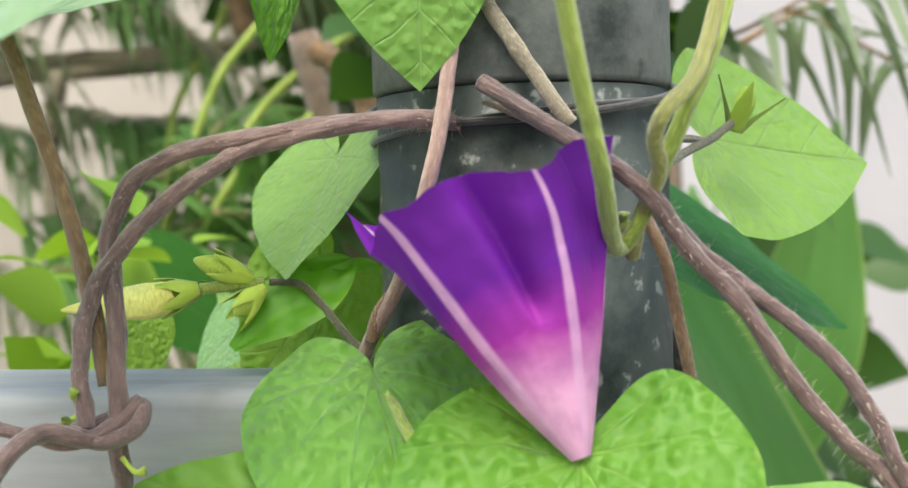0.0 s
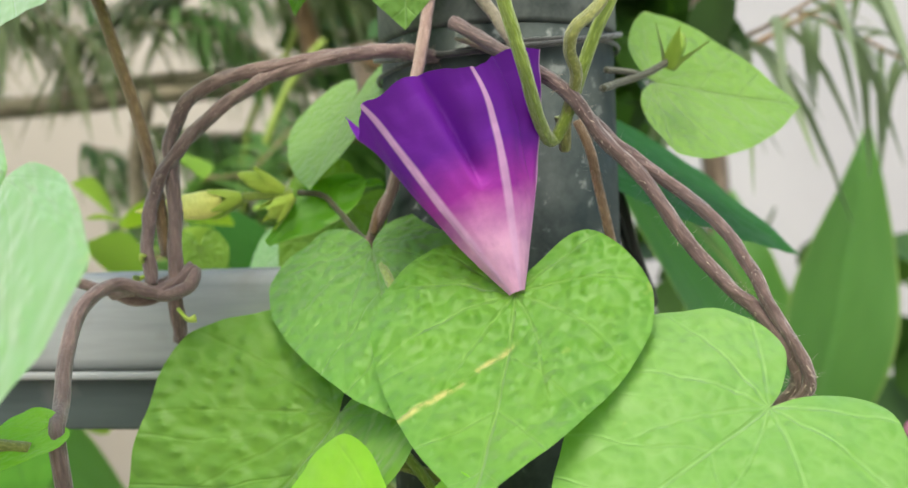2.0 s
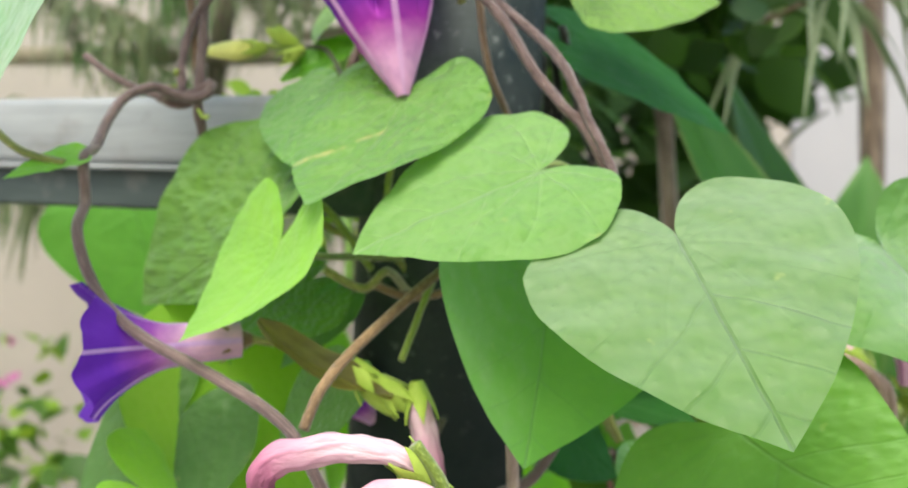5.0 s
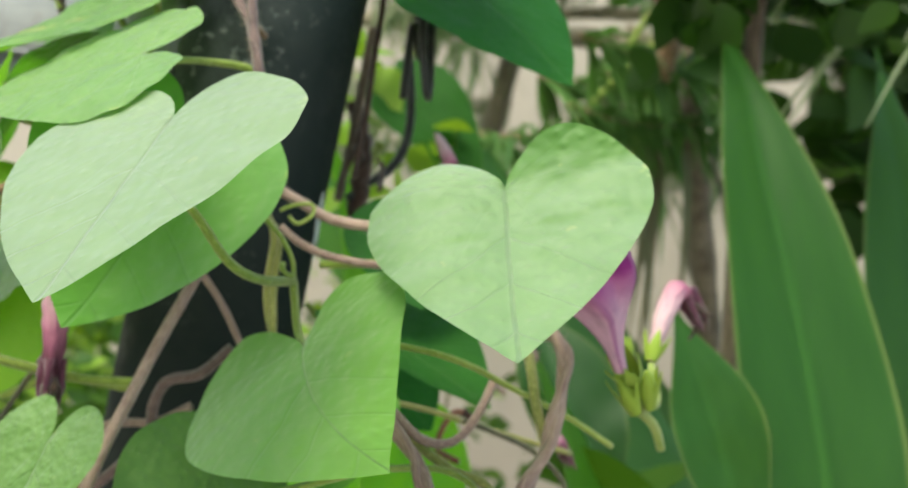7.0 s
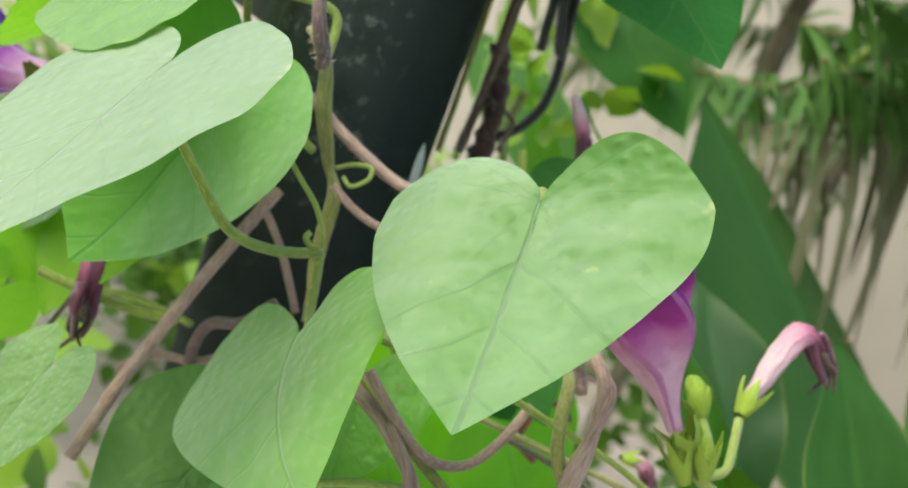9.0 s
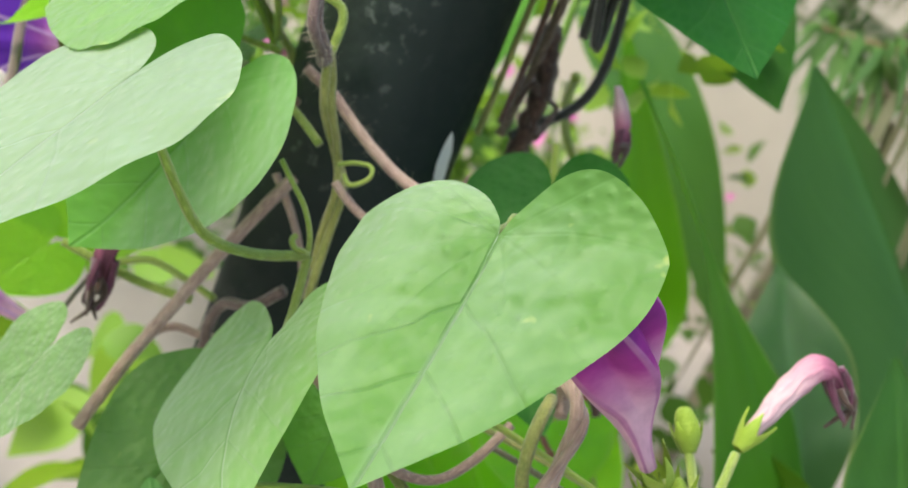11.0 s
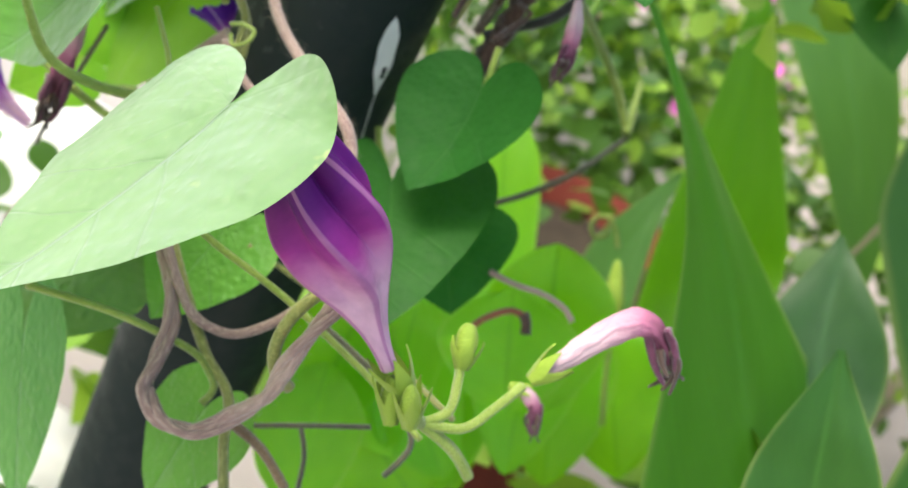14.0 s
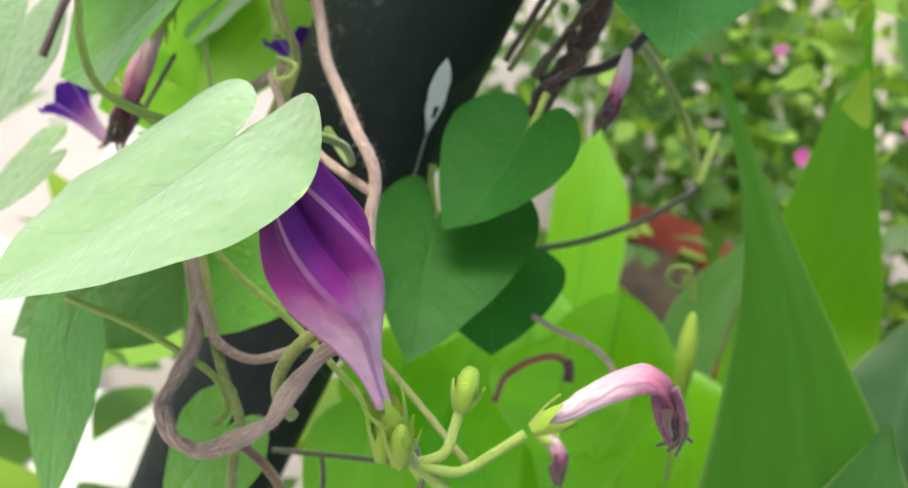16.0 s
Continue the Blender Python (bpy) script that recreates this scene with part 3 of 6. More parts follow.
def strap_leaf(parent, base, tip, face, width, mat="canna", label="", bend=0.06, fold=0.18, wavy=0.03, peak=0.42, seed=0.0, n=34, m=10, taper=1.2, sway=0.0, twirl=0.0):
    """Long canna-like blade, widest at peak, folded along the midrib, with a gently wavy margin; it bows aside by sway and turns by twirl."""
    b0, t0 = V(base), V(tip)
    ydir = t0 - b0
    size = ydir.length
    ydir.normalize()
    nz = V(face)
    nz = (nz - ydir * nz.dot(ydir)).normalized()
    xdir = ydir.cross(nz)
    verts, uvs, faces = [], [], []
    for i in range(n + 1):
        s = i / n
        q = s / peak if s < peak else (1 - s) / (1 - peak)
        w = width * 0.5 * (math.sin(min(q, 1) * math.pi / 2) ** (0.75 if s < peak else taper)) + 0.0012
        for k in range(m + 1):
            u = 2 * k / m - 1
            z = fold * w * abs(u) - bend * size * (s - 0.35) ** 2 * 2
            z += wavy * width * math.sin(s * 13 + seed + (2 if u < 0 else 0)) * u * u
            z += 0.0012 * noise.noise(V((u * 2 + seed, s * 6, seed)))
            out = xdir * math.cos(twirl * (s - 0.5)) + nz * math.sin(twirl * (s - 0.5))
            verts.append(tuple(b0 + ydir * (s * size) + xdir * (sway * size * 4 * s * (1 - s)) + out * (u * w) + nz * z))
            uvs.append((k / m, s))
    for i in range(n):
        for k in range(m):
            a = i * (m + 1) + k
            faces.append((a, a + 1, a + m + 2, a + m + 1))
    me = bpy.data.meshes.new("leaf")
    me.from_pydata(verts, [], faces)
    layer = me.uv_layers.new(name="UVMap")
    for loop in me.loops:
        layer.data[loop.index].uv = uvs[loop.vertex_index]
    return link("leaf", me, M[mat], parent, label)


def sepals(parent, base, axis, length, mat="sepal", count=5, r=0.0022, open_=0.25):
    """A calyx: pointed lobes round the flower's foot, as one mesh."""
    axis = V(axis).normalized()
    a = axis.orthogonal().normalized()
    b = axis.cross(a)
    verts, faces = [], []
    for c in range(count):
        w0 = 2 * math.pi * c / count + 0.3
        rows = 7
        for i in range(rows + 1):
            s = i / rows
            wide = r * 0.95 * math.sin(math.pi * min(1, 0.28 + 0.72 * s)) * (1 - 0.55 * s) + 0.00015
            rad = r * (0.55 + 0.9 * math.sin(min(s * 1.6, 1.57))) + open_ * length * s * s
            for k in (-1, 0, 1):
                w = w0 + k * wide / max(rad, 0.0012)
                out = a * math.cos(w) + b * math.sin(w)
                verts.append(tuple(V(base) + axis * (length * s - 0.001) + out * (rad + (0.0004 if k == 0 else 0))))
        o = c * (rows + 1) * 3
        for i in range(rows):
            for k in range(2):
                q = o + i * 3 + k
                faces.append((q, q + 1, q + 4, q + 3))
    me = bpy.data.meshes.new("calyx")
    me.from_pydata(verts, [], faces)
    return link("calyx", me, M[mat], parent, "pointed green sepals")


def bloom(parent, base, mouth, front, radius, mat, label="", bands=(-47, 27, 85, 150, 240), girth=None, neck=0.0018, sag=0.10, crease=(), twist=0.0,
          swing=0.0, rim=(), ruffle=0.02, seed=0.0):
    """Funnel of five joined petals. bands: the angles, from front to the right, of the pale midribs; girth(s): the outline from foot to rim;
    sag: how far the cloth between two midribs sinks in; crease: (petal, depth) of folds; twist: degrees by which the midribs wind; rim: (angle, rise)."""
    b0, axis = V(base), V(mouth) - V(base)
    size = axis.length
    axis.normalize()
    fr = V(front)
    fr = (fr - axis * fr.dot(axis)).normalized()
    rt = axis.cross(fr)
    girth = girth or (lambda s: 0.82 * s + 0.18 * s * s)
    nu, nv = 150, 44
    marks = list(bands) + [bands[0] + 360]
    verts, uvs, faces = [], [], []
    for j in range(nv + 1):
        s = j / nv
        for i in range(nu):
            t = 5 * i / nu
            k = int(t)
            q = t - k
            a = marks[k] + (marks[k + 1] - marks[k]) * q
            a += twist * max(0.0, s - 0.35) / 0.5
            a -= swing * s**4 * max(0.0, math.sin(radians(min(max(a, 0), 180)))) * 1.0
            r = neck + (radius - neck) * girth(s)
            ridge = math.exp(-((min(q, 1 - q) / 0.07) ** 2))
            r *= 1 - sag * math.sin(math.pi * q) ** 2 * min(1.0, 1.6 * s) + 0.025 * ridge * s
            for petal, depth in crease:
                if petal == k:
                    d = q - 0.44 - 0.42 * (1 - s)
                    r -= radius * depth * math.exp(-((d / (0.16 if d > 0 else 0.05)) ** 2)) * max(0.0, min(1.0, (s - 0.46) / 0.12))
            w = radians(a)
            r += radius * 0.05 * noise.noise(V((math.cos(w) * 2 + seed, math.sin(w) * 2, s * 3))) * s
            r += radius * 0.018 * noise.noise(V((math.cos(w) * 6 + seed, math.sin(w) * 6, s * 9))) * s
            h = 1 + ruffle * math.sin(3 * w + seed) + 0.6 * ruffle * math.sin(8 * w + 2 * seed) + 0.012 * noise.noise(V((t * 9, seed, 0)))
            for at_, rise in rim:
                d = (a - at_ + 180) % 360 - 180
                h += rise * math.exp(-((d / 24) ** 2))
            roll = radius * 0.07 * (max(0.0, s - 0.9) / 0.1) ** 2 * (0.6 + 0.8 * noise.noise(V((t * 1.5, seed, 4))))
            out = fr * math.cos(w) + rt * math.sin(w)
            verts.append(tuple(b0 + axis * (size * s * (1 + (h - 1) * s * s)) + out * (r + roll)))
            uvs.append((i / nu, s))
    for j in range(nv):
        for i in range(nu):
            i2 = (i + 1) % nu
            faces.append((j * nu + i, j * nu + i2, (j + 1) * nu + i2, (j + 1) * nu + i))
    me = bpy.data.meshes.new("flower")
    me.from_pydata(verts, [], faces)
    layer = me.uv_layers.new(name="UVMap")
    for poly in me.polygons:
        us = [uvs[me.loops[q].vertex_index] for q in poly.loop_indices]
        wrap = max(u for u, _ in us) > 0.9 and min(u for u, _ in us) < 0.1
        for q, (u, v) in zip(poly.loop_indices, us):
            layer.data[q].uv = (u + 1 if wrap and u < 0.1 else u, v)
    return link("flower", me, M[mat], parent, label)


def spent_flower(parent, pts, r, label="", seed=0.0, foot=True):
    """A wilted tube that bends over and ends in a dark shrivelled tuft."""

    def rad(s):
        return r * (0.42 + 0.62 * math.sin(min(1, s * 1.5) * math.pi * 0.55)) * (1 - 0.45 * max(0, s - 0.62) / 0.38)

    ob = tube("spent_flower", pts, rad, "wilt", parent, label, n=10, ring=14, rough=0.22, flute=0.08, seed=seed)
    rng = random.Random(int(seed * 10) + 5)
    path = spline(pts, 10)
    end, way = path[-1], (path[-1] - path[-4]).normalized()
    for _ in range(5):
        a = V([rng.uniform(-1, 1) for _ in range(3)]) * r * 0.9
        c = end + way * r * rng.uniform(0.8, 2.6) + V([rng.uniform(-1, 1) for _ in range(3)]) * r * 1.3
        tube("shred", [end + a * 0.4 - way * r, end + a, c], r * 0.34, "dry", ob, ring=6, rough=0.5, ends=(1.2, 0.3), seed=rng.random() * 9)
    side = way.orthogonal().normalized()
    for k in range(3):
        turn = Matrix.Rotation(2.1 * k + seed, 3, way)
        a = turn @ side
        tube("shred", [end - way * r * 2.6 + a * r * 0.75, end - way * r * 0.6 + a * r * 0.95, end + way * r * 1.6 + a * r * 0.5], lambda s: r * 0.42 * (1 - 0.6 * s), "wilt_dark", ob, ring=8, rough=0.6, flute=0.15, seed=seed + k)
    if foot:
        sepals(ob, pts[0], V(pts[1]) - V(pts[0]), r * 3.0, r=r * 0.78, open_=0.03)
    return ob


def scatter(name, low, high, count, size, mat, parent, seed, shape="leaf", up=0.5, label=""):
    """Many small bent leaves in a box, thinned towards its sides, joined into one mesh of kind stuff."""
    rng = random.Random(seed)
    verts, faces = [], []
    lo, hi = V(low), V(high)
    prof = ((0.0, 0.03), (0.08, 0.16), (0.2, 0.30), (0.35, 0.38), (0.5, 0.37), (0.66, 0.28), (0.82, 0.15), (1.0, 0.0)) if shape == "leaf" else ((0.0, 0.03), (0.3, 0.10), (0.7, 0.085), (1.0, 0.0))
    for _ in range(count):
        g = [min(0.5, max(-0.5, rng.gauss(0, 0.24))) for _ in range(3)]
        p = V([(lo[i] + hi[i]) / 2 + g[i] * (hi[i] - lo[i]) for i in range(3)])
        y = V((rng.uniform(-1, 1), rng.uniform(-1, 1), rng.uniform(-0.8, 0.5))).normalized()
        f = V((rng.uniform(-1, 1), rng.uniform(-1, 1), rng.uniform(-0.2, 1) + up))
        f = (f - y * f.dot(y)).normalized()
        x = y.cross(f)
        s = size * rng.uniform(0.6, 1.25)
        k = len(verts)
        for t, w in prof:
            for u in (-1, 0, 1):
                verts.append(tuple(p + y * t * s + x * (u * w * s) + f * ((0.18 * w * abs(u) - 0.16 * t * t) * s)))
        for i in range(len(prof) - 1):
            for u in range(2):
                q = k + i * 3 + u
                faces.append((q, q + 1, q + 4, q + 3))
    me = bpy.data.meshes.new(name)
    me.from_pydata(verts, [], faces)
    ob = link(name, me, M[mat], parent, label)
    return tagged(ob, kind="stuff")


def revolve(profile, n=40):
    bm = bmesh.new()
    rows = []
    for r, z in profile:
        rows.append([bm.verts.new((r * math.cos(2 * math.pi * k / n), r * math.sin(2 * math.pi * k / n), z)) for k in range(n)])
    for a, b in zip(rows, rows[1:]):
        for k in range(n):
            bm.faces.new((a[k], a[(k + 1) % n], b[(k + 1) % n], b[k]))
    bm.faces.new(list(reversed(rows[0])))
    bm.faces.new(rows[-1])
    return bm


def box(low, high, bevel=0.0):
    bm = bmesh.new()
    bmesh.ops.create_cube(bm, size=1)
    lo, hi = V(low), V(high)
    for v in bm.verts:
        v.co = V([(lo[i] + hi[i]) / 2 + v.co[i] * (hi[i] - lo[i]) for i in range(3)])
    if bevel:
        bmesh.ops.bevel(bm, geom=bm.edges[:], offset=bevel, segments=3, affect="EDGES", profile=0.5)
    return bm


# ---- setting ----
GROUND = 0.22
bm = bmesh.new()
for i in range(41):
    for j in range(41):
        a, b = (i - 20) / 20, (j - 20) / 20
        bm.verts.new((a * abs(a) ** 2 * 60, b * abs(b) ** 2 * 60, GROUND + 0.004 * noise.noise(V((a * 40, b * 40, 0)))))
bm.verts.ensure_lookup_table()
for i in range(40):
    for j in range(40):
        q = i * 41 + j
        bm.faces.new((bm.verts[q], bm.verts[q + 41], bm.verts[q + 42], bm.verts[q + 1]))
tagged(part("ground", bm, M["paving"]), "pinkish concrete paving, stained and dusty", "ground", kind="structure")

bm = box((0.60, 1.546, GROUND), (3.6, 1.70, 1.45), 0.004)
tagged(part("wall_side", bm, M["white_wall"]), "white painted garden wall", "wall", kind="structure")
bm = box((-4.2, 1.55, GROUND), (0.598, 1.70, 1.45), 0.004)
tagged(part("wall_back", bm, M["wall"]), "pale pinkish plastered garden wall", "wall", kind="structure")

# pole with its sleeve and wire tie
POLE = V((0.0426, 0.0117, 0))
pole = thing("fence_post", "dark painted steel fence post, dusty and scuffed, wound with vines", "post")
pole.location = (POLE.x, POLE.y, GROUND)
bm = revolve([(0.0285, 0.0), (0.029, 0.004), (0.029, 0.30), (0.029, 0.50), (0.029, 0.62), (0.029, 0.684)])
for v in bm.verts:
    v.co.z += GROUND
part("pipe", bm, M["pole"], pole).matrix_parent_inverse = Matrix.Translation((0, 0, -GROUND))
bm = revolve([(0.0290, 0.9045), (0.0297, 0.9055), (0.0297, 0.95), (0.0297, 1.2), (0.0297, 1.38), (0.029, 1.383)])
part("sleeve", bm, M["sleeve"], pole, "grey weathered sleeve").matrix_parent_inverse = Matrix.Translation((0, 0, -GROUND))
tie = [(0.0306 * math.cos(a), 0.0306 * math.sin(a), 0.9035 - GROUND + 0.006 * math.sin(a + 0.6)) for a in [2 * math.pi * k / 24 for k in range(25)]]
tube("wire_tie", tie, 0.0007, "wire", pole, "black wire tie", n=3, ring=8)
tie = [(0.0300 * math.cos(a), 0.0300 * math.sin(a), 0.8985 - GROUND + 0.003 * math.sin(a + 2.0)) for a in [2 * math.pi * k / 24 for k in range(25)]]
tube("wire_tie", tie, 0.0006, "wire", pole, "black wire tie", n=3, ring=8)
# pale drip on the dark paint
rows, cols = 24, 6
verts, faces = [], []
for i in range(rows + 1):
    s = i / rows
    wide = 0.0034 * math.sin(math.pi * min(1, s * 1.9)) ** 0.7 * (1 if s < 0.27 else max(0.16, 1 - (s - 0.27) * 1.55)) + 0.0002
    for k in range(cols + 1):
        a = radians(11.4) + radians(20) * s + (2 * k / cols - 1) * wide * (1 + 0.3 * noise.noise(V((s * 9, k * 0.4, 2)))) / 0.0293
        verts.append((0.02935 * math.cos(a), 0.02935 * math.sin(a), 0.7974 - GROUND - s * 0.052))
for i in range(rows):
    for k in range(cols):
        if not (8 <= i <= 9 and 3 <= k <= 4):
            q = i * (cols + 1) + k
            faces.append((q, q + 1, q + cols + 2, q + cols + 1))
me = bpy.data.meshes.new("paint_drip")
me.from_pydata(verts, [], faces)
link("paint_drip", me, M["lichen"], pole, "white paint drip")

# rail that ends at the post
rail = thing("fence_rail", "grey aluminium fence rail with a darker channel below", "rail")
rail.matrix_world = Matrix.Translation((0.0426, -0.004, 0)) @ Matrix.Rotation(math.atan2(0.425, -0.905), 4, "Z")
part("tube", box((0.018, -0.014, 0.8262), (1.6, 0.016, 0.8502), 0.0035), M["rail"], rail)
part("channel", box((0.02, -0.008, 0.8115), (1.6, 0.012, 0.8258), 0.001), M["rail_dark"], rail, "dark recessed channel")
part("lip", box((0.019, 0.0140, 0.8245), (1.6, 0.0168, 0.8264), 0.0006), M["rail"], rail)

# ---- vines round the post ----

# woody vine that arches over from the rail to the post
arch = thing("woody_vine", "purple-brown woody vines twisted into an arch beside the post", "vine")
A_IN = [(-0.0365, 0.0005, 0.8349), (-0.0371, -0.0052, 0.8452), (-0.0368, -0.0047, 0.8588), (-0.0368, -0.0042, 0.8705), (-0.0371, -0.0026, 0.8803), (-0.0325, -0.0036, 0.8891), (-0.0244, -0.0059, 0.8934), (-0.0149, -0.0086, 0.8952), (-0.0017, -0.0124, 0.8970), (0.0122, -0.0134, 0.8980), (0.0216, -0.0078, 0.8977), (0.0367, -0.0040, 0.8957)]
A_OUT = [(-0.0420, -0.0067, 0.8479), (-0.0428, -0.0051, 0.8574), (-0.0413, -0.0040, 0.8669), (-0.0378, -0.0048, 0.8743), (-0.0300, -0.0067, 0.8832), (-0.0203, -0.0082, 0.8903), (-0.0121, -0.0094, 0.8942), (0.0019, -0.0145, 0.8970), (0.0139, -0.0149, 0.8980), (0.0244, -0.0076, 0.8974)]
tube("stem", A_IN, 0.0016, "stem_purple", arch, ring=14, n=14, rough=0.16, flute=0.10, spin=70.0)
tube("stem", A_OUT, 0.0015, "stem_purple", arch, ring=14, n=14, rough=0.16, flute=0.10, spin=60.0, seed=3)
hairs("bristle", A_OUT[1:], 0.0022, 320, "hair", arch, 4)
hairs("bristle", A_IN[3:], 0.0022, 420, "hair", arch, 3)
tube("stem", [(-0.0545, 0.0051, 0.9172), (-0.0519, 0.0041, 0.9112), (-0.0484, 0.0026, 0.8998), (-0.0444, 0.0008, 0.8864), (-0.0414, -0.0007, 0.8725), (-0.0397, -0.0016, 0.8626), (-0.0386, -0.0023, 0.8542)], lambda s: 0.0014 + 0.0002 * s, "stem_brown", arch, "brown upright stem", ring=9)
tube("stem", [(-0.0506, -0.0011, 0.8461), (-0.0457, -0.0067, 0.8475), (-0.0394, -0.0076, 0.8457), (-0.0345, -0.0069, 0.8471), (-0.0329, -0.0052, 0.8502), (-0.0350, -0.0014, 0.8498), (-0.0414, 0.0003, 0.8453), (-0.0461, -0.0005, 0.8446), (-0.0500, -0.0013, 0.8464)], 0.00155, "stem_purple", arch, ring=9, seed=5)
for at_, way in (((-0.0419, -0.0055, 0.8525), (-0.5, -0.4, 0.2)), ((-0.0423, -0.0055, 0.8504), (-0.7, -0.3, -0.3)), ((-0.0367, -0.0065, 0.8425), (0.5, -0.3, -0.6))):
    p0 = V(at_)
    tube("shoot", [p0, p0 + V(way) * 0.004, p0 + V(way) * 0.0055 + V((0.001, 0, 0.001))], lambda s: 0.0005 + 0.0011 * s * s, "sepal", arch, "small green shoot", ring=7, rough=0.4, ends=(0.9, 0.6))

tube("stem", [(0.0242, -0.0114, 0.9280), (0.0269, -0.0147, 0.9184), (0.0301, -0.0176, 0.9115), (0.0340, -0.0195, 0.9049), (0.0367, -0.0216, 0.8997), (0.0390, -0.0224, 0.8962)], 0.0014, "branch_pale", arch, "grey-brown dry stem", ring=10, rough=0.2)
tube("stem", [(0.0256, -0.0151, 0.9007), (0.0300, -0.0170, 0.8992), (0.0345, -0.0190, 0.8975), (0.0384, -0.0212, 0.8962)], lambda s: 0.0009 + 0.0014 * math.sin(math.pi * s), "branch_pale", arch, "flattened dry bark", ring=9, rough=0.3, ends=(0.3, 0.8))

# vine that hangs in a loop and runs down to the spent blooms
loop_vine = thing("hanging_vine", "purple-brown vine that hangs from the rail in a loose loop", "vine")
tube("stem", [(-0.0331, -0.0046, 0.8515), (-0.0410, -0.0074, 0.8463), (-0.0492, -0.0102, 0.8484), (-0.0553, -0.0184, 0.8443), (-0.0575, -0.0281, 0.8360), (-0.0575, -0.0381, 0.8272), (-0.0573, -0.0480, 0.8229), (-0.0559, -0.0491, 0.8112), (-0.0548, -0.0574, 0.8022), (-0.0472, -0.0614, 0.7872), (-0.0329, -0.0692, 0.7770), (-0.0103, -0.0776, 0.7679), (0.0075, -0.0859, 0.7590), (0.0159, -0.0897, 0.7483), (0.0259, -0.0923, 0.7318)], 0.0016, "stem_purple", loop_vine, ring=9, seed=8)
tube("stem", [(-0.0745, -0.0017, 0.8586), (-0.0658, -0.0028, 0.8526), (-0.0573, -0.0028, 0.8488), (-0.0473, -0.0031, 0.8465), (-0.0328, -0.0029, 0.8504)], 0.0012, "stem_purple", loop_vine, ring=8)
tube("stem", [(-0.1026, -0.0395, 0.8491), (-0.0891, -0.0455, 0.8361), (-0.0755, -0.0494, 0.8249), (-0.0614, -0.0511, 0.8212)], 0.0012, "stem_olive", loop_vine, ring=8)
tube("stem", [(0.0125, -0.0880, 0.7584), (0.0158, -0.0843, 0.7678), (0.0224, -0.0778, 0.7769), (0.0322, -0.0698, 0.7870), (0.0411, -0.0620, 0.7955), (0.0497, -0.0492, 0.8019)], 0.0014, "stem_brown", loop_vine, ring=9)
tube("stem", [(0.0337, -0.0627, 0.7733), (0.0376, -0.0567, 0.7853), (0.0405, -0.0510, 0.7940)], 0.001, "stem_green", loop_vine, ring=8)
heart_leaf(loop_vine, (-0.0590, -0.0478, 0.8241), (-0.0764, -0.0567, 0.8176), (0.2, -0.5, 0.8), wl=0.28, wr=0.26, mat="leaf_lime", label="young reddish-green leaf", lobe=0.15, seed=2)

# the flower in front of the post, with the leaves below it
vine_a = thing("flowering_vine", "morning glory vine with a violet bloom and puckered heart leaves", "vine")
bloom(vine_a, (0.0299, -0.0452, 0.8445), (0.0189, -0.0334, 0.8849), (-0.20, -0.98, 0.0), 0.0212, "petal", "violet funnel bloom with pale pink bands", bands=(-46, 27, 92, 155, 235), girth=lambda s: 1.16 * s - 0.16 * s * s, neck=0.0016, sag=0.09, crease=((0, 0.17), (1, 0.07)), swing=26.0, rim=((-112, 0.13), (62, 0.03), (-74, -0.08), (14, -0.09)), ruffle=0.028, seed=1.3)
heart_leaf(vine_a, (0.0298, -0.0446, 0.8443), (0.0144, -0.0757, 0.8041), (-0.3899, -0.6661, 0.6359), 0.54, 0.51, (0.21, 0.27), 0.43, 0.29, -0.24, -0.00, curl=0.29, gape=0.12, cup=-0.60, mat="leaf_bitten", label="green leaf with a yellow insect track", petiole=[(0.0306, -0.0330, 0.8421), (0.0255, -0.0262, 0.8226), (0.0260, -0.0191, 0.8019)], pucker=1.1, rings=16, fine=6, seed=1.0)
heart_leaf(vine_a, (0.0066, -0.0072, 0.8540), (0.0041, -0.0559, 0.8233), (-0.4390, -0.6767, 0.5910), 0.44, 0.40, (0.22, 0.16), 0.12, -0.10, 0.05, 0.0, curl=0.40, gape=-0.05, cup=(-0.12, -0.50), mat="leaf", pucker=0.8, rings=14, fine=5, seed=4.0, petiole=[(0.0091, -0.0277, 0.8431), (0.0134, -0.0225, 0.8327)])
heart_leaf(vine_a, (-0.0044, -0.0265, 0.8200), (-0.0364, -0.0403, 0.7800), (-0.6326, -0.5399, 0.5553), 0.76, 0.60, (0.35, 0.30), 0.21, 0.17, 0.33, -0.61, curl=-0.01, gape=0.05, cup=0.24, mat="leaf", pucker=1.1, rings=16, fine=6, seed=6.0, petiole=[(0.0087, -0.0220, 0.8114), (0.0206, -0.0133, 0.7955)])
heart_leaf(vine_a, (0.0014, -0.0657, 0.8032), (-0.0068, -0.0706, 0.7718), (-0.7278, -0.4803, 0.4895), 0.94, 0.74, (0.50, 0.41), 0.16, 0.05, -0.56, 0.06, curl=0.15, gape=0.16, cup=-0.05, mat="leaf_lime", label="small yellow-green folded leaf", pucker=0.8, seed=8.0, petiole=[(0.0070, -0.0520, 0.7995), (0.0188, -0.0333, 0.7994), (0.0302, -0.0196, 0.7997)])
